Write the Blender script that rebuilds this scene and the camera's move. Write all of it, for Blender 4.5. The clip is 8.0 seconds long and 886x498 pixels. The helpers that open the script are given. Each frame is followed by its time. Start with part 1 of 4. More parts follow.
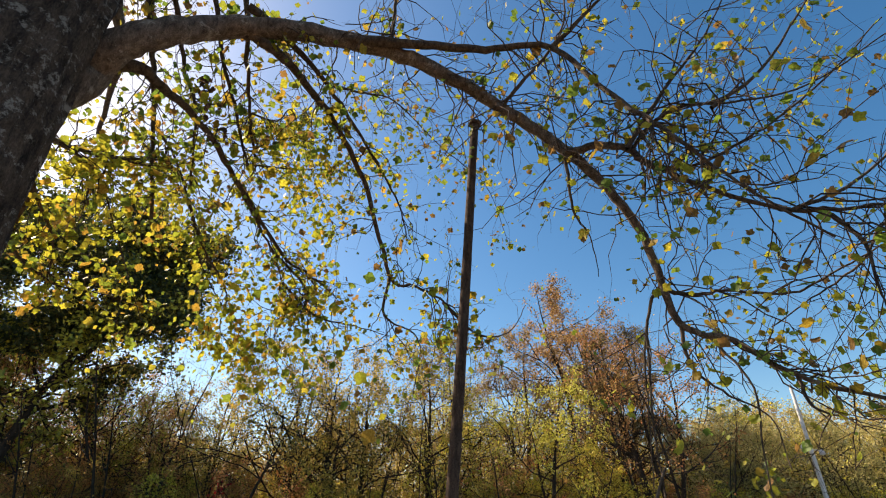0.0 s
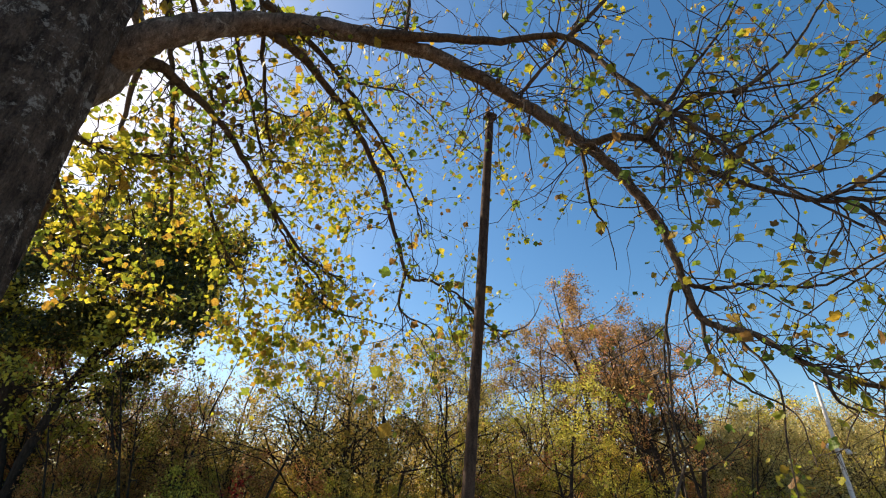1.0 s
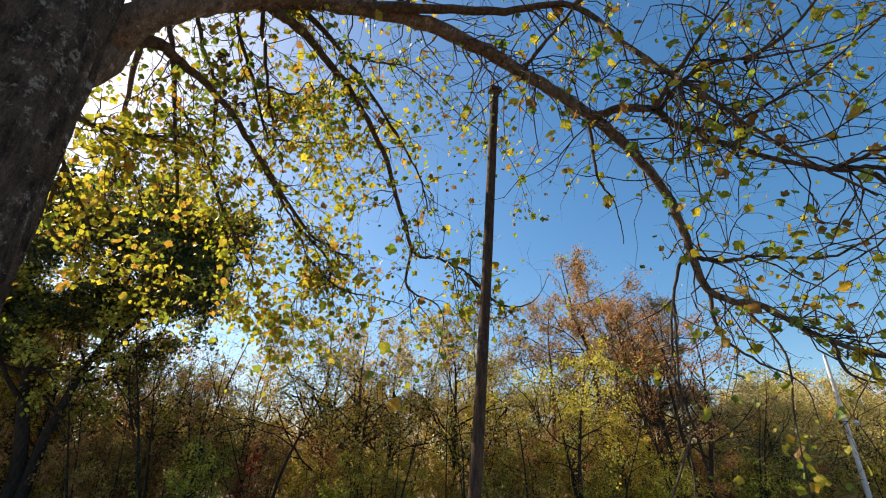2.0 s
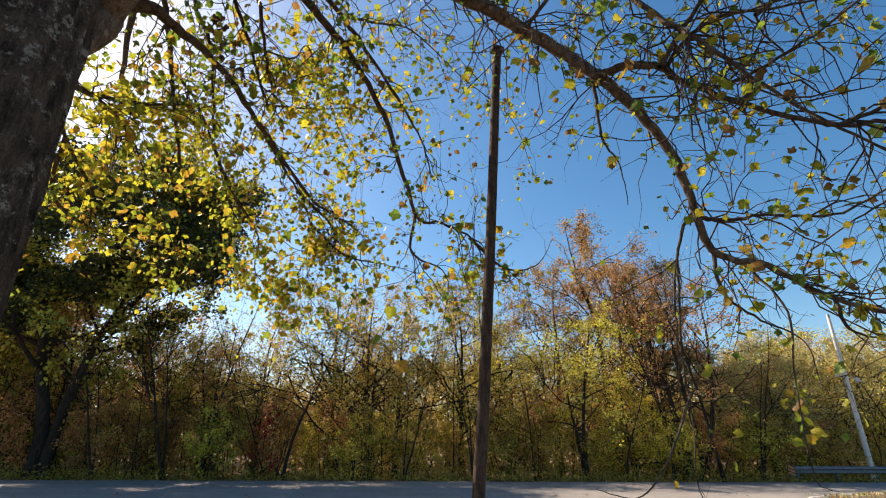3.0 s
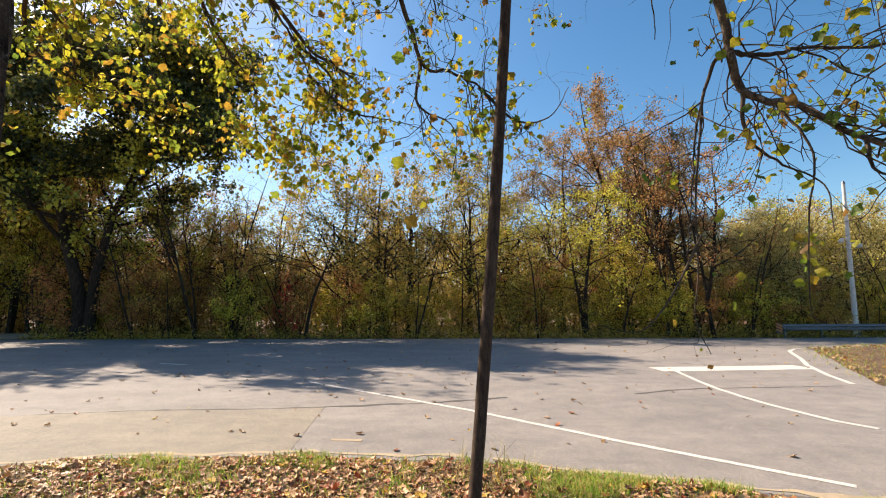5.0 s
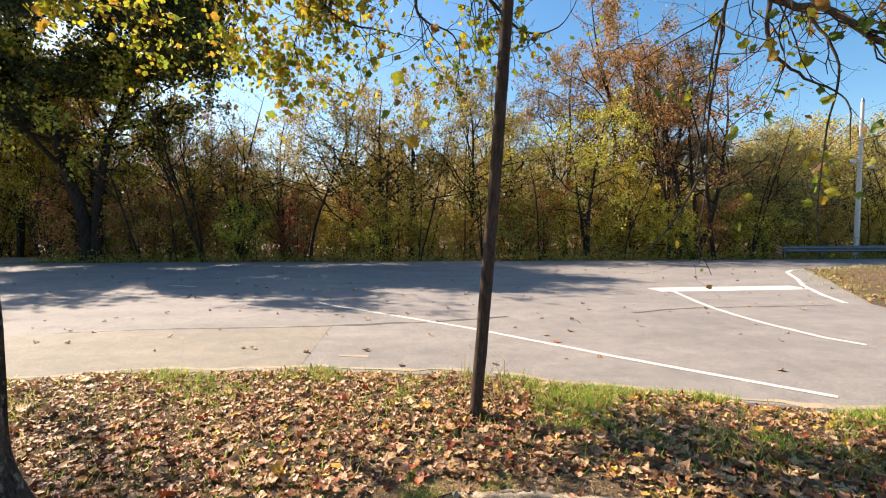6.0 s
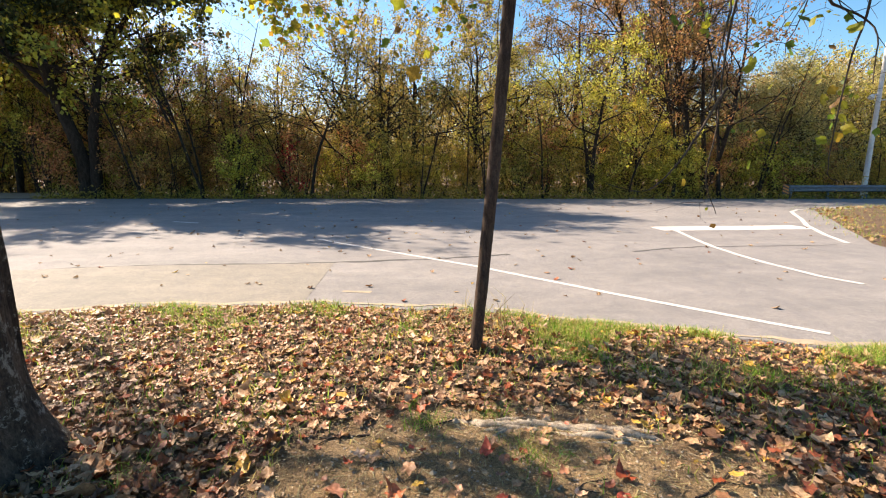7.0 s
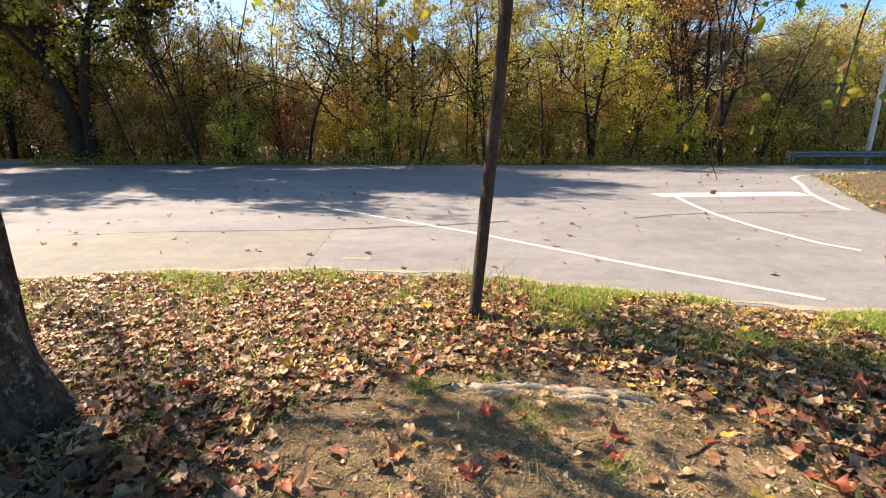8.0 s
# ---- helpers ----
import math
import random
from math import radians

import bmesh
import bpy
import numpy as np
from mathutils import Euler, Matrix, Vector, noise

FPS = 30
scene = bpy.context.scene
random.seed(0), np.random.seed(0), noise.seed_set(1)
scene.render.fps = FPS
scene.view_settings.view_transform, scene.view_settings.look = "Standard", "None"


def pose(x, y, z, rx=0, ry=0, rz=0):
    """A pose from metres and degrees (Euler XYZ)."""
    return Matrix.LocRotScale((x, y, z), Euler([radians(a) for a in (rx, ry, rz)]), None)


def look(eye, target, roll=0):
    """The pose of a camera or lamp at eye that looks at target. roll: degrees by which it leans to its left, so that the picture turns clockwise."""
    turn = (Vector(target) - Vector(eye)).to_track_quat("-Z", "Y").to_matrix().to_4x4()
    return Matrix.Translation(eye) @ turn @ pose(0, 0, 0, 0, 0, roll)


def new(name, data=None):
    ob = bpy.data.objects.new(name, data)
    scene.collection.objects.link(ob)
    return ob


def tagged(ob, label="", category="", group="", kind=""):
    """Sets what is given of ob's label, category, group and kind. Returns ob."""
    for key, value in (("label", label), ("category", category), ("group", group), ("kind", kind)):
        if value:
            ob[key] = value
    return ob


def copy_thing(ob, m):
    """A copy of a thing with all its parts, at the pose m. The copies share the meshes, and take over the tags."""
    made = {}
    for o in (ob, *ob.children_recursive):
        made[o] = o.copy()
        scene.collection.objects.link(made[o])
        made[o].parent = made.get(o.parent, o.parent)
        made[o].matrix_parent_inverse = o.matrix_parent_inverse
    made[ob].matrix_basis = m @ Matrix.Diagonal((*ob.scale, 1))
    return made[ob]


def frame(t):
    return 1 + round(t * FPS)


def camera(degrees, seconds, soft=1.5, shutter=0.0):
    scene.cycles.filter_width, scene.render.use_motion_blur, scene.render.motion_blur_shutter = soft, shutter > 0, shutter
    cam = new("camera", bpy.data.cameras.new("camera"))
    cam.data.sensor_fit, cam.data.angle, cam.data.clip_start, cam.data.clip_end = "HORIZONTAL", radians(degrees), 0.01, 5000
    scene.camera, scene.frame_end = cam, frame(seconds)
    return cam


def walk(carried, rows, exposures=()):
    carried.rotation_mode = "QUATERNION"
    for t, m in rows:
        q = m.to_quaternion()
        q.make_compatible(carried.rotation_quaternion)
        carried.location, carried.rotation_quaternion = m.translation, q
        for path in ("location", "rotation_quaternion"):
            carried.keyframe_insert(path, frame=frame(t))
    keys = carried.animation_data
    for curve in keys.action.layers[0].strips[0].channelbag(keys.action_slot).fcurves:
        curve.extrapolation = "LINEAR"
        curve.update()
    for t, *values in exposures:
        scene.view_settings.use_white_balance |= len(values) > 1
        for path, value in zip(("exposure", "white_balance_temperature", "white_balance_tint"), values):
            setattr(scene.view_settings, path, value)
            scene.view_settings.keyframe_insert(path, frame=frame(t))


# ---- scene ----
cam = camera(86.2, 8.0, 1.1)
PATH = [
    (0, (-0.016, -0.211, 1.975), (0.139, 1.536, 2.938), 0.7),
    (0.5, (-0.019, -0.2, 1.974), (0.107, 1.549, 2.936), 1.2),
    (1, (-0.009, -0.183, 1.963), (0.08, 1.576, 2.911), 1.5),
    (1.5, (0.0, -0.167, 1.957), (0.071, 1.612, 2.869), 1.4),
    (3, (0.01, -0.175, 1.924), (0.057, 1.683, 2.661), 0.3),
    (3.5, (0.004, -0.141, 1.894), (0.046, 1.75, 2.544), -0.1),
    (4, (0.005, -0.099, 1.856), (0.044, 1.826, 2.397), -0.3),
    (4.5, (0.013, -0.05, 1.797), (0.04, 1.91, 2.194), -0.1),
    (5, (0.01, -0.022, 1.724), (0.026, 1.965, 1.956), -0.1),
    (6.5, (0.013, 0.027, 1.708), (0.011, 2.013, 1.477), -0.2),
    (7, (0.014, 0.036, 1.704), (0.008, 2.005, 1.354), -0.0),
    (7.5, (0.014, 0.036, 1.704), (0.008, 1.988, 1.269), -0.1),
    (8, (0.014, 0.04, 1.703), (0.012, 1.98, 1.216), 0.0),
]
walk(cam, [(t, look(eye, target, roll)) for t, eye, target, roll in PATH],
     [(0.0, 1.17, 6850, 10), (1.5, 1.2, 6850, 10), (3.0, 1.2, 6850, 10), (4.5, 1.2, 6850, 10), (5.2, 1.25, 6800, 10), (6.5, 1.45, 6650, 10), (8.0, 1.53, 6600, 10)])

# ---- light ----
SUN_AZ, SUN_EL = 58.5, 40.0        # degrees to the left of +y, above the horizon
world = bpy.data.worlds.new("sky")
scene.world = world
world.use_nodes = True
wn = world.node_tree.nodes
sky = wn.new("ShaderNodeTexSky")
sky.sky_type = "NISHITA"
sky.sun_disc = False
sky.sun_elevation = radians(SUN_EL)
sky.sun_rotation = radians(-SUN_AZ)
sky.air_density, sky.dust_density, sky.ozone_density = 1.0, 1.0, 1.3
wn["Background"].inputs["Strength"].default_value = 0.081
tone = wn.new("ShaderNodeHueSaturation")
tone.inputs["Hue"].default_value, tone.inputs["Saturation"].default_value = 0.496, 1.34
world.node_tree.links.new(sky.outputs[0], tone.inputs["Color"])
world.node_tree.links.new(tone.outputs[0], wn["Background"].inputs["Color"])
sun_data = bpy.data.lights.new("sun", "SUN")
sun_data.energy, sun_data.angle, sun_data.color = 5.0, radians(0.5), (1.0, 0.85, 0.69)
sun = new("sun", sun_data)
sun_from = Vector((-math.sin(radians(SUN_AZ)) * math.cos(radians(SUN_EL)), math.cos(radians(SUN_AZ)) * math.cos(radians(SUN_EL)), math.sin(radians(SUN_EL))))
sun.matrix_world = look(sun_from * 60, (0, 0, 0))


# ---- materials ----
def material(name, rough=0.8):
    m = bpy.data.materials.new(name)
    m.use_nodes = True
    m.node_tree.nodes["Principled BSDF"].inputs["Roughness"].default_value = rough
    return m, m.node_tree.nodes, m.node_tree.links, m.node_tree.nodes["Principled BSDF"]


def ramp(nodes, stops, mode="LINEAR"):
    r = nodes.new("ShaderNodeValToRGB")
    r.color_ramp.interpolation = mode
    while len(r.color_ramp.elements) < len(stops):
        r.color_ramp.elements.new(0.5)
    for e, (p, c) in zip(r.color_ramp.elements, stops):
        e.position, e.color = p, (*c, 1)
    return r


def noise_tex(nodes, links, scale, detail=4, stretch=None, rough=0.6):
    co = nodes.new("ShaderNodeTexCoord")
    mp = nodes.new("ShaderNodeMapping")
    links.new(co.outputs["Object"], mp.inputs[0])
    if stretch:
        mp.inputs["Scale"].default_value = stretch
    n = nodes.new("ShaderNodeTexNoise")
    n.inputs["Scale"].default_value, n.inputs["Detail"].default_value, n.inputs["Roughness"].default_value = scale, detail, rough
    links.new(mp.outputs[0], n.inputs["Vector"])
    return n


def mix(nodes, links, fac, a, b, mode="MIX"):
    m = nodes.new("ShaderNodeMix")
    m.data_type, m.blend_type = "RGBA", mode
    for value, sock in ((fac, m.inputs[0]), (a, m.inputs[6]), (b, m.inputs[7])):
        if isinstance(value, (int, float)):
            sock.default_value = value
        elif isinstance(value, tuple):
            sock.default_value = (*value, 1)
        else:
            links.new(value, sock)
    return m.outputs[2]


def bump(nodes, links, bsdf, height, strength, dist):
    b = nodes.new("ShaderNodeBump")
    b.inputs["Strength"].default_value, b.inputs["Distance"].default_value = strength, dist
    links.new(height, b.inputs["Height"])
    links.new(b.outputs[0], bsdf.inputs["Normal"])


def leaf_material(name, colours, trans=0.5, per_object=0.25):
    """Thin leaves: each blade takes one colour of the list, and lets light through."""
    m, n, l, bsdf = material(name, 0.5)
    geo = n.new("ShaderNodeNewGeometry")
    step = 1.0 / len(colours)
    r = ramp(n, [(i * step, c) for i, c in enumerate(colours)], "CONSTANT")
    info = n.new("ShaderNodeObjectInfo")
    both = n.new("ShaderNodeMath")
    both.operation = "ADD"
    l.new(geo.outputs["Random Per Island"], both.inputs[0])
    l.new(info.outputs["Random"], both.inputs[1])
    wrap = n.new("ShaderNodeMath")
    wrap.operation = "FRACT"
    l.new(both.outputs[0], wrap.inputs[0])
    l.new(wrap.outputs[0], r.inputs[0])
    hue = n.new("ShaderNodeHueSaturation")
    mp = n.new("ShaderNodeMapRange")
    mp.inputs["To Min"].default_value, mp.inputs["To Max"].default_value = 1 - per_object, 1 + per_object
    l.new(info.outputs["Random"], mp.inputs[0])
    l.new(mp.outputs[0], hue.inputs["Value"])
    turn = n.new("ShaderNodeMath")
    turn.operation = "MULTIPLY_ADD"
    turn.inputs[1].default_value, turn.inputs[2].default_value = -0.024, 0.518
    l.new(info.outputs["Random"], turn.inputs[0])
    l.new(turn.outputs[0], hue.inputs["Hue"])
    blot = noise_tex(n, l, 60, 2)
    spot = ramp(n, [(0.4, (0.75, 0.7, 0.6)), (0.62, (1.1, 1.1, 1.05))])
    l.new(blot.outputs[0], spot.inputs[0])
    l.new(mix(n, l, 1.0, r.outputs[0], spot.outputs[0], "MULTIPLY"), hue.inputs["Color"])
    l.new(hue.outputs[0], bsdf.inputs["Base Color"])
    bsdf.inputs["Specular IOR Level"].default_value = 0.3
    tr = n.new("ShaderNodeBsdfTranslucent")
    l.new(hue.outputs[0], tr.inputs["Color"])
    sh = n.new("ShaderNodeMixShader")
    sh.inputs[0].default_value = trans
    l.new(bsdf.outputs[0], sh.inputs[1])
    l.new(tr.outputs[0], sh.inputs[2])
    l.new(sh.outputs[0], n["Material Output"].inputs["Surface"])
    return m


def bark_material(name, dark, light, scale=14, lichen=None, depth=0.02):
    m, n, l, bsdf = material(name, 0.95)
    a = noise_tex(n, l, scale, 8, (1, 1, 0.3), 0.7)
    f = noise_tex(n, l, scale * 6, 5, (1, 1, 0.5), 0.75)
    r = ramp(n, [(0.36, dark), (0.64, light)])
    l.new(a.outputs[0], r.inputs[0])
    g = ramp(n, [(0.35, (0.5, 0.49, 0.48)), (0.65, (1.35, 1.33, 1.3))])
    l.new(f.outputs[0], g.inputs[0])
    col = mix(n, l, 1.0, r.outputs[0], g.outputs[0], "MULTIPLY")
    if lichen:
        b = noise_tex(n, l, 7.5, 9, None, 0.82)
        k = ramp(n, [(0.55, (0, 0, 0)), (0.6, (0.85, 0.85, 0.85))])
        l.new(b.outputs[0], k.inputs[0])
        col = mix(n, l, k.outputs[0], col, lichen)
    l.new(col, bsdf.inputs["Base Color"])
    bsdf.inputs["Specular IOR Level"].default_value = 0.2
    total = n.new("ShaderNodeMath")
    total.operation = "MULTIPLY_ADD"
    total.inputs[1].default_value = 0.35
    l.new(f.outputs[0], total.inputs[0])
    l.new(a.outputs[0], total.inputs[2])
    bump(n, l, bsdf, total.outputs[0], 1.0, depth)
    return m


BARK = bark_material("bark", (0.024, 0.018, 0.014), (0.125, 0.095, 0.072), 13, (0.33, 0.31, 0.27), 0.04)
LIMB_BARK = bark_material("limb_bark", (0.035, 0.027, 0.021), (0.13, 0.1, 0.075), 22, None, 0.008)
PALE_BARK = bark_material("pale_limb_bark", (0.05, 0.038, 0.03), (0.19, 0.147, 0.115), 20, (0.27, 0.235, 0.195), 0.008)
TWIG = bark_material("twig_bark", (0.032, 0.024, 0.019), (0.085, 0.064, 0.05), 30, None, 0.003)
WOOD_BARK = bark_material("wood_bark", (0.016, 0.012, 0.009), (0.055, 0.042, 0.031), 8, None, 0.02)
POST_WOOD = bark_material("post_wood", (0.033, 0.023, 0.018), (0.105, 0.072, 0.053), 30, None, 0.006)
NEAR_LEAF = leaf_material("tulip_leaf", [(0.3, 0.34, 0.04), (0.2, 0.28, 0.04), (0.42, 0.38, 0.04), (0.5, 0.4, 0.05), (0.15, 0.22, 0.04), (0.44, 0.27, 0.04), (0.34, 0.35, 0.04), (0.28, 0.14, 0.05)], 0.6)
GOLD_LEAF = leaf_material("gold_leaf", [(0.377, 0.367, 0.036), (0.283, 0.319, 0.036), (0.49, 0.426, 0.045), (0.471, 0.367, 0.045), (0.207, 0.262, 0.036), (0.415, 0.407, 0.036), (0.453, 0.262, 0.045)], 0.6)
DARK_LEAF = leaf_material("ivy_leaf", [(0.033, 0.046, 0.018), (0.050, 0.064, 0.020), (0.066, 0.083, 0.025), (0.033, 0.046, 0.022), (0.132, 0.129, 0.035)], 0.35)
OLIVE_LEAF = leaf_material("olive_leaf", [(0.566, 0.405, 0.081), (0.692, 0.487, 0.101), (0.394, 0.332, 0.072), (0.75, 0.513, 0.124), (0.566, 0.342, 0.09), (0.455, 0.378, 0.072), (0.228, 0.162, 0.032), (0.158, 0.131, 0.029)], 0.33)
YELLOW_LEAF = leaf_material("yellow_green_leaf", [(0.745, 0.617, 0.086), (0.75, 0.68, 0.097), (0.563, 0.513, 0.076), (0.75, 0.667, 0.124), (0.432, 0.413, 0.076), (0.75, 0.551, 0.086), (0.298, 0.247, 0.035), (0.226, 0.206, 0.031)], 0.36)
RUST_LEAF = leaf_material("rust_leaf", [(0.37, 0.235, 0.085), (0.309, 0.192, 0.077), (0.432, 0.279, 0.112), (0.35, 0.261, 0.094), (0.246, 0.147, 0.069), (0.432, 0.226, 0.085), (0.148, 0.095, 0.034), (0.173, 0.111, 0.045)], 0.5)
BROWN_LEAF = leaf_material("brown_leaf", [(0.538, 0.269, 0.1), (0.404, 0.212, 0.081), (0.647, 0.328, 0.119), (0.457, 0.289, 0.092), (0.566, 0.223, 0.092), (0.215, 0.106, 0.04), (0.259, 0.131, 0.047)], 0.33)
# leaf tones darkened for the wood's depth: shade put into the colour
SHADY_LEAF = leaf_material("shady_wood_leaf", [(0.231, 0.186, 0.057), (0.34, 0.253, 0.074), (0.155, 0.133, 0.044), (0.432, 0.292, 0.089), (0.278, 0.16, 0.067), (0.494, 0.359, 0.089)], 0.4)
TAN_LEAF = leaf_material("tan_green_leaf", [(0.625, 0.528, 0.207), (0.525, 0.468, 0.172), (0.725, 0.588, 0.253), (0.45, 0.396, 0.149), (0.625, 0.468, 0.207), (0.25, 0.216, 0.081)], 0.4)
RED_LEAF = leaf_material("red_leaf", [(0.4, 0.04, 0.03), (0.5, 0.1, 0.06), (0.28, 0.03, 0.03)], 0.5)
LITTER = leaf_material("fallen_leaf", [(0.536, 0.31, 0.192), (0.446, 0.235, 0.137), (0.644, 0.411, 0.281), (0.321, 0.142, 0.081), (0.518, 0.294, 0.176), (0.242, 0.116, 0.073), (0.358, 0.084, 0.047), (0.607, 0.378, 0.241), (0.589, 0.336, 0.073), (0.491, 0.303, 0.2), (0.376, 0.184, 0.104), (0.573, 0.353, 0.225)], 0.12)
RUSSET = leaf_material("russet_leaf", [(0.3, 0.085, 0.05), (0.22, 0.075, 0.05), (0.4, 0.13, 0.06), (0.32, 0.15, 0.09), (0.44, 0.24, 0.15), (0.17, 0.07, 0.05), (0.38, 0.06, 0.035), (0.26, 0.13, 0.085)], 0.15)
GRASS = leaf_material("grass_blade", [(0.203, 0.354, 0.045), (0.286, 0.434, 0.059), (0.357, 0.410, 0.089), (0.571, 0.479, 0.188), (0.156, 0.274, 0.040), (0.452, 0.410, 0.129)], 0.5)
CRUMB = leaf_material("leaf_crumb", [(0.3, 0.2, 0.12), (0.22, 0.14, 0.085), (0.38, 0.27, 0.17), (0.16, 0.1, 0.065), (0.45, 0.34, 0.22)], 0.1)
STRAW = leaf_material("dry_grass", [(0.468, 0.377, 0.2), (0.364, 0.286, 0.15), (0.546, 0.455, 0.25), (0.26, 0.195, 0.112)], 0.3)


def ground_material():
    """Brown mulch, with one worn patch of bare sandy soil beside the tree."""
    m, n, l, bsdf = material("soil", 0.95)
    a = noise_tex(n, l, 2.2, 8)
    b = noise_tex(n, l, 55, 5, None, 0.8)
    c = noise_tex(n, l, 1.4, 5)
    r = ramp(n, [(0.3, (0.27, 0.18, 0.09)), (0.55, (0.44, 0.31, 0.165)), (0.75, (0.56, 0.41, 0.235))])
    l.new(a.outputs[0], r.inputs[0])
    d = ramp(n, [(0.3, (0.11, 0.07, 0.042)), (0.7, (0.23, 0.15, 0.09))])
    l.new(a.outputs[0], d.inputs[0])
    co = n.new("ShaderNodeTexCoord")
    mp = n.new("ShaderNodeMapping")
    mp.vector_type = "TEXTURE"
    mp.inputs["Location"].default_value, mp.inputs["Scale"].default_value = (0.35, 1.6, 0), (1.75, 1.5, 1000)
    l.new(co.outputs["Object"], mp.inputs[0])
    far = n.new("ShaderNodeVectorMath")
    far.operation = "LENGTH"
    l.new(mp.outputs[0], far.inputs[0])
    add = n.new("ShaderNodeMath")
    l.new(far.outputs["Value"], add.inputs[0])
    l.new(c.outputs[0], add.inputs[1])
    k = ramp(n, [(0.62, (1, 1, 1)), (0.8, (0, 0, 0))])
    half = n.new("ShaderNodeMath")
    half.operation = "MULTIPLY"
    half.inputs[1].default_value = 0.48
    l.new(add.outputs[0], half.inputs[0])
    l.new(half.outputs[0], k.inputs[0])
    col = mix(n, l, k.outputs[0], d.outputs[0], r.outputs[0])
    g = ramp(n, [(0.35, (0.55, 0.53, 0.5)), (0.65, (1.2, 1.15, 1.1))])
    l.new(b.outputs[0], g.inputs[0])
    fine = noise_tex(n, l, 190, 3, None, 0.8)
    grain = ramp(n, [(0.38, (0.66, 0.63, 0.59)), (0.62, (1.5, 1.47, 1.4))])
    l.new(fine.outputs[0], grain.inputs[0])
    col = mix(n, l, 1.0, col, grain.outputs[0], "MULTIPLY")
    l.new(mix(n, l, 1.0, col, g.outputs[0], "MULTIPLY"), bsdf.inputs["Base Color"])
    both = n.new("ShaderNodeMath")
    l.new(b.outputs[0], both.inputs[0])
    l.new(fine.outputs[0], both.inputs[1])
    bump(n, l, bsdf, both.outputs[0], 1.0, 0.035)
    return m


def asphalt_material(name, dark, light):
    m, n, l, bsdf = material(name, 0.85)
    a = noise_tex(n, l, 0.35, 5, (1, 2.5, 1))
    b = noise_tex(n, l, 160, 3, None, 0.8)
    c = noise_tex(n, l, 3.0, 6, None, 0.7)
    r = ramp(n, [(0.3, dark), (0.7, light)])
    l.new(a.outputs[0], r.inputs[0])
    e = noise_tex(n, l, 24, 4, None, 0.8)
    s = ramp(n, [(0.36, (0.84, 0.84, 0.85)), (0.64, (1.1, 1.1, 1.09))])
    l.new(e.outputs[0], s.inputs[0])
    g = ramp(n, [(0.36, (0.62, 0.62, 0.64)), (0.64, (1.25, 1.24, 1.2))])
    l.new(b.outputs[0], g.inputs[0])
    h = ramp(n, [(0.34, (0.82, 0.82, 0.84)), (0.66, (1.08, 1.07, 1.04))])
    l.new(c.outputs[0], h.inputs[0])
    col = mix(n, l, 1.0, r.outputs[0], g.outputs[0], "MULTIPLY")
    col = mix(n, l, 1.0, col, s.outputs[0], "MULTIPLY")
    l.new(mix(n, l, 1.0, col, h.outputs[0], "MULTIPLY"), bsdf.inputs["Base Color"])
    bump(n, l, bsdf, b.outputs[0], 0.6, 0.006)
    return m


def worn_material(name, colour, dirt, scale, rough=0.6, metal=0.0):
    m, n, l, bsdf = material(name, rough)
    a = noise_tex(n, l, scale, 7, None, 0.75)
    r = ramp(n, [(0.36, dirt), (0.56, colour)])
    l.new(a.outputs[0], r.inputs[0])
    l.new(r.outputs[0], bsdf.inputs["Base Color"])
    bsdf.inputs["Metallic"].default_value = metal
    bump(n, l, bsdf, a.outputs[0], 0.2, 0.003)
    return m


SOIL = ground_material()
ASPHALT = asphalt_material("asphalt", (0.195, 0.181, 0.174), (0.278, 0.254, 0.238))
OLD_SLAB = asphalt_material("old_slab", (0.2, 0.18, 0.15), (0.27, 0.237, 0.193))
ROAD_PAINT = worn_material("road_paint", (0.58, 0.55, 0.5), (0.33, 0.31, 0.29), 22, 0.8)
CRACK = worn_material("crack_tar", (0.05, 0.047, 0.043), (0.1, 0.09, 0.08), 30, 0.9)
SAND = worn_material("sand", (0.36, 0.29, 0.2), (0.27, 0.215, 0.15), 2.0, 0.95)
POLE_WHITE = worn_material("pole_grey", (0.62, 0.6, 0.56), (0.45, 0.43, 0.4), 5, 0.7)
ROOT_WOOD = bark_material("root_wood", (0.2, 0.155, 0.11), (0.5, 0.42, 0.32), 34, None, 0.006)
GRIT = worn_material("grit", (0.42, 0.34, 0.24), (0.26, 0.2, 0.14), 40, 0.9)
STEEL = worn_material("galvanised_steel", (0.16, 0.185, 0.22), (0.1, 0.115, 0.13), 8, 0.5, 0.5)
ORANGE = worn_material("marker_orange", (0.62, 0.2, 0.03), (0.4, 0.14, 0.04), 12, 0.5)
BLACK = worn_material("marker_black", (0.02, 0.02, 0.02), (0.05, 0.05, 0.045), 12, 0.5)
DEAD_LEAF = leaf_material("withered_leaf", [(0.05, 0.035, 0.025), (0.08, 0.05, 0.035)], 0.15)


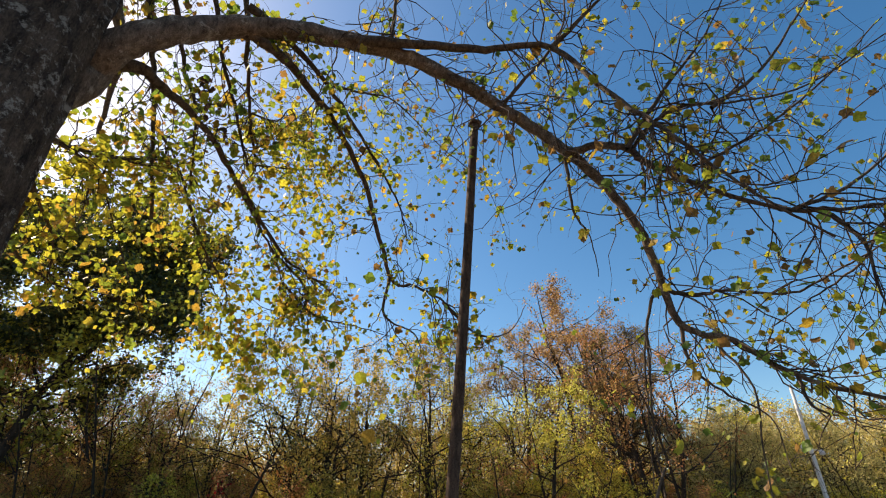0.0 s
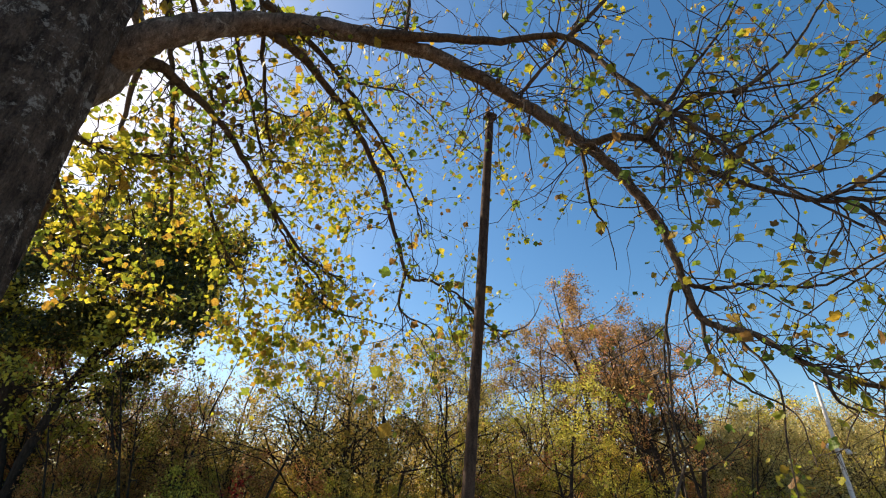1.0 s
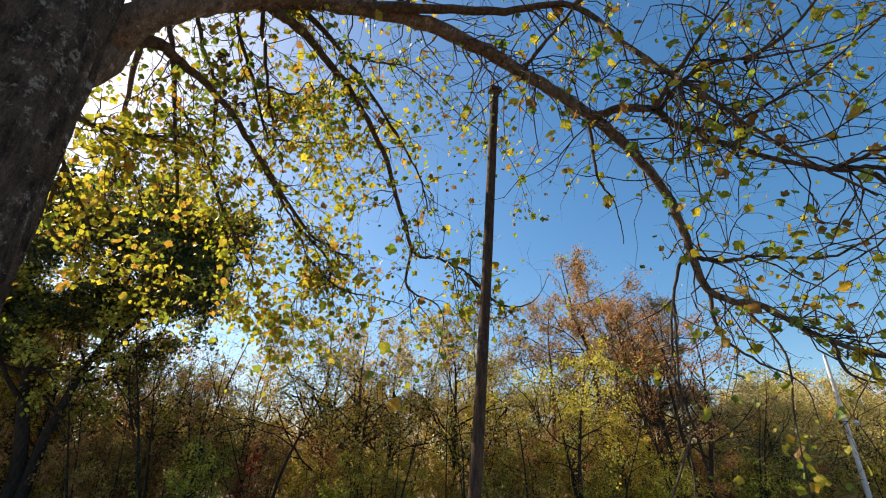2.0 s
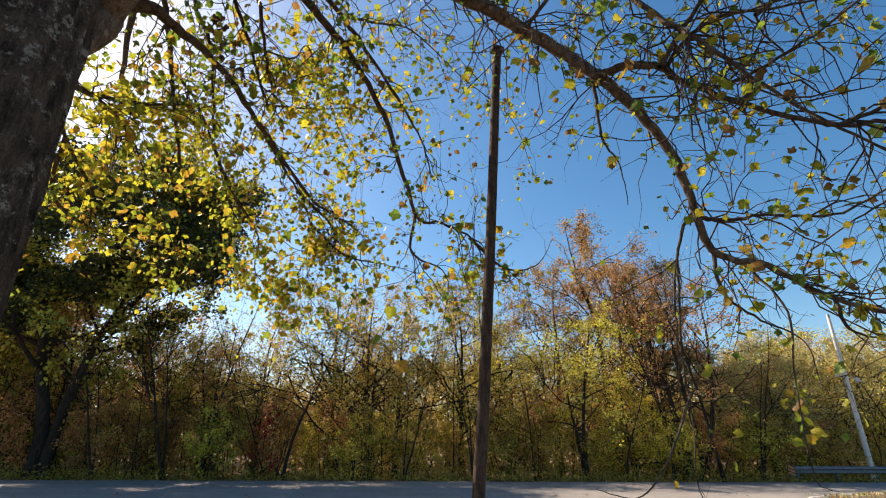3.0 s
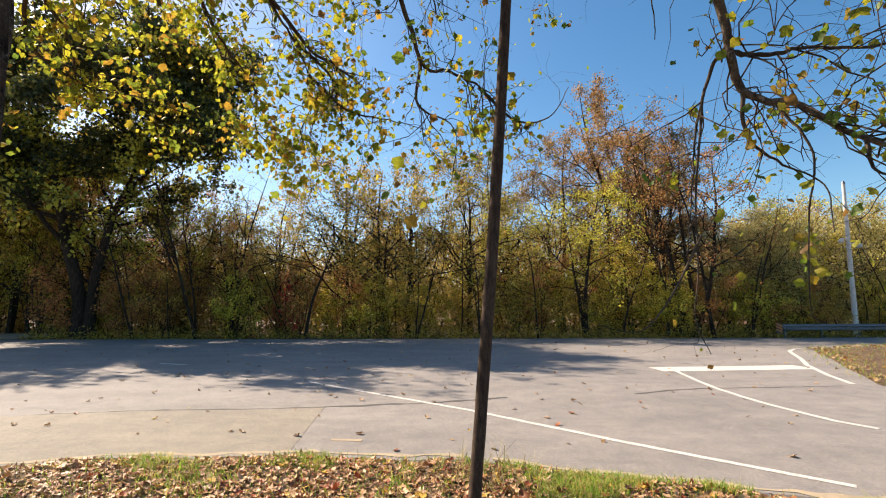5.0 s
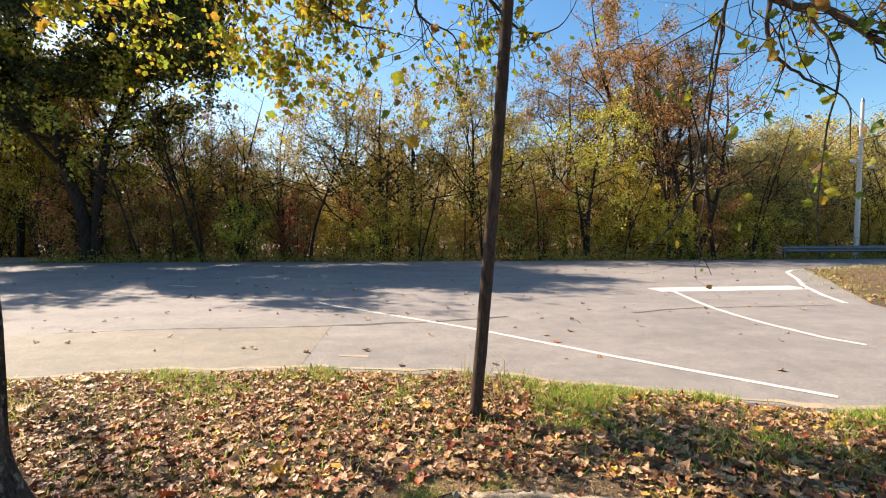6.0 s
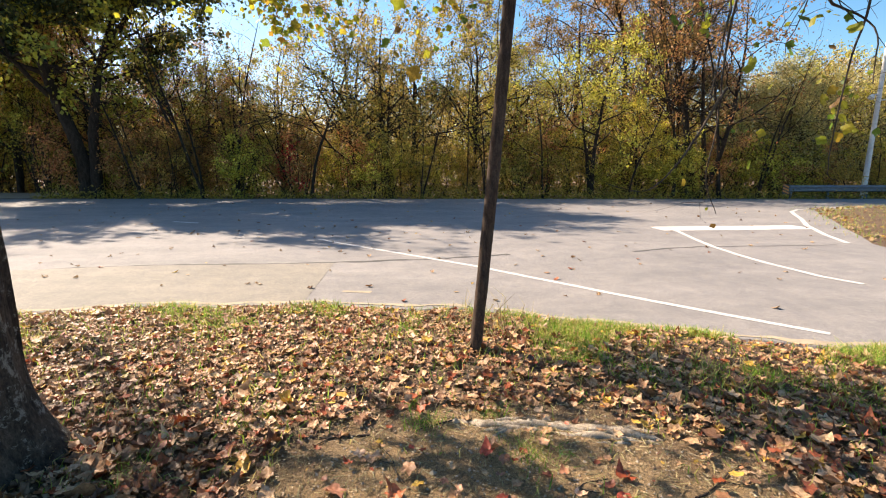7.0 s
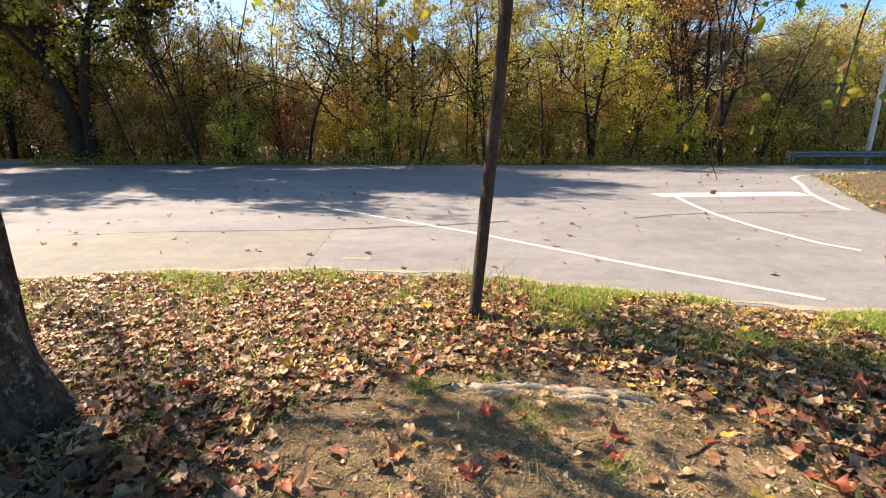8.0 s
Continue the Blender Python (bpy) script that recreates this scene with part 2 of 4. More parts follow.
# ---- mesh helpers ----
def fast_mesh(name, verts, faces, mat, smooth=False):
    """A mesh from arrays: verts (n, 3), faces (m, k) with k corners each."""
    me = bpy.data.meshes.new(name)
    verts, faces = np.asarray(verts, np.float32), np.asarray(faces, np.int32)
    m, k = faces.shape
    me.vertices.add(len(verts))
    me.vertices.foreach_set("co", verts.ravel())
    me.loops.add(m * k)
    me.loops.foreach_set("vertex_index", faces.ravel())
    me.polygons.add(m)
    me.polygons.foreach_set("loop_start", np.arange(0, m * k, k, dtype=np.int32))
    me.polygons.foreach_set("loop_total", np.full(m, k, np.int32))
    me.polygons.foreach_set("use_smooth", np.full(m, smooth))
    me.update(calc_edges=True)
    me.materials.append(mat)
    return me


def under(ob, parent, label="", kind=""):
    ob.parent = parent
    return tagged(ob, label, "", "", kind)


def thing(name, at, label, category, group="", kind=""):
    e = new(name)
    e.location = at
    return tagged(e, label, category, group, kind)


def part(name, bm, mat, parent, label=""):
    me = bpy.data.meshes.new(name)
    bm.to_mesh(me)
    bm.free()
    me.materials.append(mat)
    return under(new(name, me), parent, label)


class Tubes:
    """Collects tapered tubes along lines of points into one mesh of quads."""

    def __init__(self):
        self.v, self.f, self.count = [], [], 0

    def add(self, pts, radii, n=6, lumps=0.0, rng=None):
        P = np.asarray(pts, float)
        T = np.gradient(P, axis=0)
        T /= np.linalg.norm(T, axis=1)[:, None] + 1e-9
        ref = np.array([1.0, 0, 0]) if abs(T[0][0]) < 0.8 else np.array([0, 1.0, 0])
        A = ref - (T @ ref)[:, None] * T
        A /= np.linalg.norm(A, axis=1)[:, None] + 1e-9
        B = np.cross(T, A)
        ang = np.arange(n) * 2 * np.pi / n
        R = np.asarray(radii, float)[:, None] * np.ones(n)
        if lumps:
            R = R * (1 + lumps * rng.standard_normal(R.shape))
        ring = P[:, None, :] + R[..., None] * (np.cos(ang)[None, :, None] * A[:, None, :] + np.sin(ang)[None, :, None] * B[:, None, :])
        m = len(P)
        i = np.arange(m - 1)[:, None] * n
        j = np.arange(n)[None, :]
        k = (j + 1) % n
        self.f.append(np.stack([i + j, i + k, i + n + k, i + n + j], -1).reshape(-1, 4) + self.count)
        self.v.append(ring.reshape(-1, 3))
        self.count += m * n

    def mesh(self, name, mat):
        return fast_mesh(name, np.concatenate(self.v), np.concatenate(self.f), mat, True)


TULIP = (np.array([(0, 0, 0), (0.3, 0.0, -0.04), (0.5, 0.27, -0.12), (0.37, 0.5, -0.07), (0.42, 0.8, -0.12), (0.2, 0.87, -0.03), (0, 0.76, 0.02),
                   (-0.2, 0.87, -0.05), (-0.42, 0.8, -0.12), (-0.37, 0.5, -0.07), (-0.5, 0.27, -0.1), (-0.3, 0.0, -0.05)]),
         np.array([(0, 1, 2, 3, 4, 5, 6), (0, 6, 7, 8, 9, 10, 11)]))
SPRIG = (np.array([(0, 0, 0), (0.36, 0.45, 0.05), (0, 1, 0), (-0.36, 0.5, 0.05)]), np.array([(0, 1, 2, 3)]))


def dry_leaf(seed):
    """A dead lobed leaf, a metre long: curled along its midrib, its rim crumpled."""
    rng = np.random.default_rng(seed)
    n = 15
    V = [(0.0, 0.0, 0.0)]
    turn = rng.uniform(0, 6.28)
    roll, cup = rng.uniform(0.1, 0.7), rng.uniform(-0.25, 0.4)
    for ring in (0.5, 1.0):
        for k in range(n):
            a = 2 * math.pi * k / n
            r = ring * (0.44 + (0.075 * math.cos(5 * a) + 0.055 * rng.standard_normal()) * ring) * (0.75 if k == n // 2 else 1.0)
            x, y = r * math.cos(a) * 0.88, r * math.sin(a)
            u = x * math.cos(turn) + y * math.sin(turn)
            V.append((x, y, roll * u * u * 1.5 + cup * r * r + rng.standard_normal() * 0.07 * ring))
    F = [(0, 1 + k, 1 + (k + 1) % n) for k in range(n)]
    for k in range(n):
        a, b = 1 + k, 1 + (k + 1) % n
        F += [(a, a + n, b + n), (a, b + n, b)]
    return np.array(V), np.array(F)


DRY = [dry_leaf(k) for k in range(9)]
CURLED = DRY[0]
CONE = (np.array([(0, 0, 0), (0.16, 0.35, 0), (0, 0.35, 0.16), (-0.16, 0.35, 0), (0, 0.35, -0.16), (0, 1.0, 0)]),
        np.array([(0, 1, 2), (0, 2, 3), (0, 3, 4), (0, 4, 1), (5, 2, 1), (5, 3, 2), (5, 4, 3), (5, 1, 4)]))
STALK = (np.array([(-0.02, -0.5, 0), (0.02, -0.5, 0), (0.032, 0.1, 0.06), (0.0, 0.5, 0.02)]), np.array([(0, 1, 2, 3)]))


def spread(rng, points, sizes, template, hang=0.5, flat=0.0, odd=0.0):
    """Blades of one template at the points, turned at random. hang: how much their tips droop; flat: how much they lie level."""
    N = len(points)
    tip = rng.standard_normal((N, 3))
    tip[:, 2] = tip[:, 2] * (1 - flat) - hang * 1.6
    tip /= np.linalg.norm(tip, axis=1)[:, None]
    nor = rng.standard_normal((N, 3)) * (1 - flat * 0.72)
    nor[:, 2] += flat * 2.2
    nor -= (nor * tip).sum(1)[:, None] * tip
    nor /= np.linalg.norm(nor, axis=1)[:, None]
    side = np.cross(tip, nor)
    tv, tf = template
    s = np.asarray(sizes)[:, None, None]
    wide = rng.uniform(1 - odd, 1.0, (N, 1, 1))
    curl = rng.uniform(1 - odd * 1.6, 1 + odd * 1.6, (N, 1, 1))
    V = np.asarray(points)[:, None, :] + s * (wide * tv[None, :, 0:1] * side[:, None] + tv[None, :, 1:2] * tip[:, None] + curl * tv[None, :, 2:3] * nor[:, None])
    F = tf[None] + (np.arange(N) * len(tv))[:, None, None]
    return V.reshape(-1, 3), F.reshape(-1, tf.shape[1])


def strew(rng, points, sizes, hang, flat, odd=0.4):
    """Dead leaves of several shapes at the points."""
    kind = rng.integers(0, len(DRY), len(points))
    V, F, base = [], [], 0
    for k, shape in enumerate(DRY):
        v, f = spread(rng, points[kind == k], sizes[kind == k], shape, hang, flat, odd)
        V.append(v)
        F.append(f + base)
        base += len(v)
    return np.concatenate(V), np.concatenate(F)


def unit(v):
    return v / (np.linalg.norm(v) + 1e-9)


def grow(rng, tubes, sites, p, d, length, r, depth, fork, droop, sides=5, wander=0.16):
    """One branch and, from it, its forks; the outermost ones leave their points in sites."""
    n = 5 if depth else 3
    pts, q = [p], np.array(d, float)
    for _ in range(n):
        q = unit(q + wander * rng.standard_normal(3) + np.array([0, 0, -droop]))
        pts.append(pts[-1] + q * length / n)
    tubes.add(pts, np.linspace(r, r * (0.45 if depth else 0.25), n + 1), max(3, sides) if depth else 3)
    if depth == 0:
        sites.extend(pts[1:])
        return
    for i in range(fork):
        f = rng.uniform(0.3, 1.0)
        k = min(int(f * n), n - 1)
        base = pts[k] + (pts[k + 1] - pts[k]) * (f * n - k)
        turn = unit(q * 0.75 + rng.standard_normal(3) * 0.75 + np.array([0, 0, 0.12]))
        grow(rng, tubes, sites, base, turn, length * rng.uniform(0.42, 0.72), r * 0.5, depth - 1, max(2, fork - 1), droop, sides - 1, wander)
    if depth == 1:
        sites.extend(pts[3:])


# ---- setting ----
EDGE_X = np.array([-2000, -12, -8, -5, -4, -2, 0.1, 1.4, 2.5, 3.4, 4.2, 7, 12, 2000.0])
EDGE_Y = np.array([3.4, 3.4, 4.5, 5.3, 5.55, 5.68, 5.52, 5.12, 4.71, 4.42, 4.25, 4.0, 3.9, 3.9])
FAR_EDGE = 24.2


def near_edge(x):
    return float(np.interp(x, EDGE_X, EDGE_Y)) + 0.05 * math.sin(x * 3.1) + 0.035 * math.sin(x * 7.7 + 1)


def ground_height(x, y):
    e = near_edge(x)
    if y < e:
        rise = min(1.0, (e - y) / 0.35)
        return -0.04 + rise * (0.07 + 0.03 * noise.noise((x * 0.7, y * 0.7, 3.0)) + 0.012 * noise.noise((x * 4, y * 4, 1.0)))
    if y > FAR_EDGE:
        return -0.03 - min(0.5, (y - FAR_EDGE) * 0.03) + 0.05 * noise.noise((x * 0.3, y * 0.3, 7.0))
    return -0.05


def axis(lo, hi, step, far):
    inner = list(np.arange(lo, hi + 1e-6, step))
    out, s = [], step
    while hi + sum(out) < far:
        s *= 1.45
        out.append(s)
    up = [hi + sum(out[:i + 1]) for i in range(len(out))]
    down = [lo - sum(out[:i + 1]) for i in range(len(out))][::-1]
    return down + inner + up


def sheet(name, xs, ys, height, mat):
    V = [(x, y, height(x, y)) for y in ys for x in xs]
    w = len(xs)
    F = [(j * w + i, j * w + i + 1, (j + 1) * w + i + 1, (j + 1) * w + i) for j in range(len(ys) - 1) for i in range(w - 1)]
    return new(name, fast_mesh(name, V, F, mat, True))


tagged(sheet("ground", axis(-9, 9, 0.14, 2500), axis(-4, 7, 0.14, 2500), ground_height, SOIL), "sandy brown soil under leaves, grass and woods", "ground", "", "structure")


def road_mesh():
    xs = np.array(axis(-12, 14, 0.25, 900))
    V, F = [], []
    for x in xs:
        e = near_edge(x)
        far = FAR_EDGE + 0.06 * math.sin(x * 1.3) + 0.03 * math.sin(x * 5)
        V += [(x, e - 0.06, -0.05), (x, e, 0.0), (x, far, 0.0), (x, far + 0.06, -0.06)]
    for i in range(len(xs) - 1):
        F += [(4 * i + k, 4 * i + 4 + k, 4 * i + 5 + k, 4 * i + 1 + k) for k in range(3)]
    return fast_mesh("road", V, F, ASPHALT)


road = tagged(new("road", road_mesh()), "worn pale grey asphalt road with tree shadows", "road", "", "structure")


def old_slab():
    """Older, paler pavement between the lawn and the seam."""
    xs = np.linspace(-16, -1.75, 60)
    seam = lambda x: float(np.interp(x, [-16, -7.4, -6, -4.7, -3, -1.85], [7.0, 7.43, 7.78, 8.0, 8.07, 8.2]))
    V, F = [], []
    for x in xs:
        e, s = near_edge(x), seam(x)
        V += [(x - 0.18 * t, e + (s - e) * t, 0.0035) for t in (0.0, 0.5, 1.0)]
    for i in range(len(xs) - 1):
        F += [(3 * i + k, 3 * i + 3 + k, 3 * i + 4 + k, 3 * i + 1 + k) for k in range(2)]
    return tagged(new("old_pavement", fast_mesh("old_pavement", V, F, OLD_SLAB)), "older beige sandy pavement beside the lawn", "pavement", "", "structure")


def ribbon(name, pts, width, mat, label, z=0.004, wobble=0.0, seed=1):
    """A thin raised strip on the road along a line of points."""
    P = [Vector((x, y, 0)) for x, y in pts]
    fine = []
    for a, b in zip(P, P[1:]):
        k = max(2, int((b - a).length / 0.18))
        fine += [a.lerp(b, i / k) for i in range(k)]
    fine.append(P[-1])
    rng = np.random.default_rng(seed)
    bm = bmesh.new()
    rows = []
    for i, p in enumerate(fine):
        d = (fine[min(i + 1, len(fine) - 1)] - fine[max(i - 1, 0)]).normalized()
        s = Vector((-d.y, d.x, 0))
        w = width / 2 * (1 + wobble * rng.uniform(-1, 1))
        off = s * wobble * width * rng.uniform(-0.6, 0.6)
        rows.append([bm.verts.new(p + off + s * w + Vector((0, 0, z))), bm.verts.new(p + off - s * w + Vector((0, 0, z)))])
    for a, b in zip(rows, rows[1:]):
        bm.faces.new((a[0], a[1], b[1], b[0]))
    me = bpy.data.meshes.new(name)
    bm.to_mesh(me)
    bm.free()
    me.materials.append(mat)
    return tagged(new(name, me), label, "road marking" if mat is ROAD_PAINT else "sand" if mat is SAND else "crack", "", "structure")


old_slab()
ribbon("lane_line", [(-2.9, 10.9), (-2.14, 10.22), (-0.7, 9.0), (0.45, 8.03), (2.38, 6.1), (3.96, 4.66)], 0.095, ROAD_PAINT, "worn white edge line painted across the asphalt", 0.004, 0.08)
ribbon("stop_bar", [(5.75, 12.78), (7.8, 12.92), (10.0, 13.12)], 0.8, ROAD_PAINT, "broad worn white stop bar painted on the road", 0.004, 0.02)
ribbon("lane_line", [(6.13, 12.5), (5.85, 11.0), (5.69, 9.93), (5.66, 9.0), (5.68, 8.27), (5.85, 7.18), (6.09, 6.72)], 0.11, ROAD_PAINT, "curved thin white line painted beside the stop bar", 0.006, 0.06)
ribbon("lane_line", [(30, 20.3), (18, 19.6), (14.84, 18.9), (13.6, 18.3), (12.8, 17.5), (12.2, 16.5), (11.4, 15.1), (10.39, 13.55), (9.43, 11.66), (8.92, 10.37)], 0.125, ROAD_PAINT, "white edge line curving round the grass corner", 0.006, 0.05)
ribbon("sandy_edge", [(x, near_edge(x) + 0.1) for x in np.arange(0.6, 9.5, 0.3)], 0.09, SAND, "pale sand washed along the road edge", 0.005, 0.7, 8)
ribbon("crack", [(-7.4, 7.45), (-6, 7.8), (-4.72, 8.03), (-3, 8.1), (-1.85, 8.27), (0, 8.6), (1.27, 9.03)], 0.085, CRACK, "dark narrow crack along the asphalt seam", 0.003, 0.7, 3)
ribbon("lane_dash", [(-8.25, 14.35), (-7.3, 14.0)], 0.12, ROAD_PAINT, "short worn white dash on the shaded road", 0.004, 0.1)
ribbon("road_patch", [(-1.38, 6.31), (-0.98, 6.26)], 0.085, SAND, "small pale worn patch of paint on asphalt", 0.004, 0.3, 6)
ribbon("sandy_edge", [(x, near_edge(x) + 0.12) for x in np.arange(-9.0, 0.6, 0.3)], 0.07, SAND, "pale sand washed along the road edge", 0.006, 0.8, 9)
ribbon("crack", [(3.78, 9.33), (4.6, 9.7), (5.57, 9.93), (7, 10.0), (8.49, 10.15)], 0.05, CRACK, "dark narrow crack crossing the side road", 0.003, 0.7, 4)


def island_mesh():
    edge = [(60, 19.6), (20, 19.0), (16, 18.5), (14.3, 17.8), (13.5, 16.9), (12.6, 15.5), (11.77, 14.2), (10.9, 12.8), (10.1, 11.4), (9.4, 10.3), (9.2, 9.6), (9.7, 8.8), (12, 8.2), (20, 7.8), (60, 7.6)]
    cx, cy = 26, 13.2
    V, F = [], []
    n = len(edge)
    for k, (s, z) in enumerate(((1.0, 0.0), (0.985, 0.05), (0.93, 0.12), (0.6, 0.25), (0.0, 0.3))):
        for x, y in edge:
            V.append((cx + (x - cx) * s, cy + (y - cy) * s, z + 0.02 * noise.noise((x * 2, y * 2, k))))
    for k in range(4):
        for i in range(n):
            j = (i + 1) % n
            F.append((k * n + i, k * n + j, (k + 1) * n + j, (k + 1) * n + i))
    return fast_mesh("grass_island", V, F, SOIL, True)


island = tagged(new("grass_island", island_mesh()), "low grassy road corner strewn with tan leaves", "verge", "", "structure")


# ---- the near tree ----
TREE_AT = np.array([-2.8, 2.35, 0.0])
TREE_RNG = np.random.default_rng(11)
tulip = thing("tulip_tree", TREE_AT, "large tulip tree with lichened trunk and yellowing leaves", "tree")
tree_twigs, green_sites, gold_sites = Tubes(), [], []


def tree_trunk():
    """The upright trunk with its flared foot and furrowed bark."""
    zs = np.concatenate([np.linspace(-0.1, 1.2, 22), np.linspace(1.25, 9.0, 110)])
    n = 72
    V = []
    for z in zs:
        base = 0.41 - 0.012 * z + 0.16 * math.exp(-max(z, 0) / 0.3)
        if z > 6:
            base *= 1 - 0.06 * (z - 6)
        cx, cy = 0.02 * math.sin(z * 0.9) - 0.02 * max(0, z - 5.5), 0.02 * math.sin(z * 0.7 + 1)
        for i in range(n):
            a = 2 * math.pi * i / n
            root = 0.13 * math.exp(-max(z, 0) / 0.28) * max(0, math.sin(2.5 * a + 0.6)) ** 2
            c, s = math.cos(a), math.sin(a)
            furrow = abs(noise.noise((c * 7, s * 7, z * 0.8))) * 0.045 + 0.014 * noise.noise((c * 15, s * 15, z * 3.5))
            r = base + root + furrow + 0.02 * noise.noise((c * 2, s * 2, z * 0.6 + 4))
            V.append((cx + r * c, cy + r * s, z))
    F = [(k * n + i, k * n + (i + 1) % n, (k + 1) * n + (i + 1) % n, (k + 1) * n + i) for k in range(len(zs) - 1) for i in range(n)]
    under(new("trunk", fast_mesh("trunk", V, F, BARK, True)), tulip, "dark furrowed trunk with pale lichen patches")


def bough(r0, r1, pts, kind="bare", shoots=9.0, root=None, swell=False, bark=None):
    """One limb of the near tree with its side shoots. kind: bare, mid or gold, for how leafy it is."""
    rng = TREE_RNG
    P = np.array(pts) - TREE_AT
    if root is not None:
        P = np.vstack([[root], P])
    pad = np.vstack([2 * P[0] - P[1], P, 2 * P[-1] - P[-2]])
    Q = []
    for u in np.linspace(0, len(P) - 1, (len(P) - 1) * 6 + 1):
        i = min(int(u), len(P) - 2)
        s = u - i
        a, b, c, d = pad[i:i + 4]
        Q.append(0.5 * (2 * b + (c - a) * s + (2 * a - 5 * b + 4 * c - d) * s * s + (3 * b - a - 3 * c + d) * s ** 3))
    Q = np.array(Q) + min(0.008, r0 * 0.2) * rng.standard_normal((len(Q), 3))
    s = np.linspace(0, 1, len(Q))
    R = r1 + (r0 - r1) * (1 - s) ** 1.5
    if swell:
        R = R + r0 * 0.9 * np.exp(-s * len(Q) / 4.0)
    limb = Tubes()
    limb.add(Q, R, 16 if r0 > 0.06 else 8, 0.04, rng)
    under(new("limb", limb.mesh("limb", bark or LIMB_BARK)), tulip)
    length = np.linalg.norm(np.diff(Q, axis=0), axis=1).sum()
    for _ in range(int(length * shoots)):
        i = int(len(Q) * rng.uniform(0.3 if r0 > 0.05 else 0.08, 1.0)) - 1
        ahead = unit(Q[min(i + 1, len(Q) - 1)] - Q[max(i - 1, 0)])
        d = unit(0.6 * ahead + rng.standard_normal(3) * 0.65 + np.array([0, 0.15, -0.05]))
        got = []
        if kind == "bare":
            grow(rng, tree_twigs, got, Q[i], d, rng.uniform(0.3, 1.3), min(0.0085, R[i] * 0.58), 1, 3, 0.03, 4, 0.42)
        else:
            grow(rng, tree_twigs, got, Q[i], d, rng.uniform(0.25, 0.95), min(0.0068, R[i] * 0.52), 1, 4, 0.07, 4, 0.36)
        share = {"bare": 0.42, "mid": 0.62, "gold": 0.66}[kind]
        (gold_sites if kind == "gold" else green_sites).extend([p for p in got if rng.uniform() < share])


tree_trunk()
bough(0.155, 0.014, [(-2.68, 2.72, 5.03), (-2.48, 2.62, 5.23), (-2.16, 2.70, 5.57), (-1.83, 2.90, 5.96), (-1.11, 3.10, 6.23), (-0.31, 3.30, 6.31), (0.38, 3.40, 6.09), (1.01, 3.50, 5.75), (1.64, 3.50, 5.22), (2.06, 3.55, 4.75), (2.36, 3.65, 4.24), (2.54, 3.75, 3.52), (3.00, 3.70, 3.34), (3.32, 3.50, 2.99), (3.81, 3.30, 2.80), (4.31, 3.20, 2.67)], "bare", 10, (-0.05, 0.1, 4.5), True, PALE_BARK)
bough(0.058, 0.008, [(-0.83, 3.15, 6.26), (0.05, 3.20, 6.34), (0.71, 3.10, 6.23), (1.37, 3.00, 6.21), (1.83, 2.70, 5.18), (2.03, 2.40, 4.50), (2.38, 2.30, 3.95), (2.76, 2.20, 3.55)], "bare", 8)
bough(0.045, 0.012, [(1.58, 3.50, 5.24), (1.80, 3.20, 5.10), (1.96, 3.00, 4.90), (2.17, 2.90, 4.61), (2.46, 2.80, 4.37), (3.05, 2.70, 4.11), (3.80, 2.60, 4.16), (4.43, 2.60, 4.11)], "bare", 8)
bough(0.022, 0.006, [(1.98, 3.00, 4.88), (2.17, 2.80, 5.08), (2.38, 2.60, 5.10), (2.72, 2.50, 5.07), (3.38, 2.40, 5.24), (4.16, 2.20, 5.76)], "bare", 8)
bough(0.02, 0.006, [(1.99, 2.95, 4.76), (2.33, 2.90, 4.62), (2.76, 2.70, 4.75), (3.24, 2.50, 5.06), (3.75, 2.40, 5.50), (4.41, 2.30, 6.17)], "bare", 8)
bough(0.025, 0.008, [(0.88, 3.50, 5.70), (1.10, 3.30, 5.97), (1.46, 3.10, 6.40), (1.60, 3.00, 6.85), (1.58, 2.90, 7.54)], "bare", 8)
bough(0.075, 0.012, [(-2.70, 2.80, 5.22), (-2.50, 2.95, 5.40), (-2.37, 3.20, 5.42), (-2.25, 3.70, 5.49), (-2.00, 4.40, 5.27), (-1.56, 5.20, 4.76), (-1.27, 5.50, 4.64), (-1.02, 5.80, 4.55)], "mid", 9, (0.0, 0.15, 4.8), True)
bough(0.028, 0.006, [(-1.99, 4.40, 5.25), (-1.81, 4.90, 4.97), (-1.66, 5.20, 4.75), (-1.57, 5.50, 4.47)], "mid", 9)
bough(0.06, 0.01, [(-1.70, 2.95, 5.99), (-1.46, 3.10, 5.97), (-1.23, 3.40, 5.94), (-0.86, 4.00, 5.78), (-0.52, 4.50, 5.29), (-0.19, 5.00, 4.43), (0.15, 5.10, 4.36), (0.47, 5.15, 4.19), (0.51, 5.20, 4.14)], "mid", 10)
bough(0.045, 0.008, [(-1.70, 2.90, 6.31), (-1.36, 3.20, 6.24), (-0.98, 3.60, 6.06), (-0.54, 4.20, 5.73), (-0.18, 4.60, 5.31), (-0.02, 4.80, 4.87)], "mid", 10)
bough(0.05, 0.02, [(-3.08, 3.30, 7.20), (-2.89, 3.60, 6.28), (-2.87, 4.00, 5.67), (-2.89, 4.60, 4.79)], "mid", 9, (-0.1, 0.2, 7.6))
bough(0.042, 0.014, [(-2.72, 3.20, 6.99), (-2.58, 3.60, 6.32), (-2.48, 4.00, 5.88), (-2.59, 4.60, 5.28)], "mid", 9, (-0.1, 0.2, 7.6))
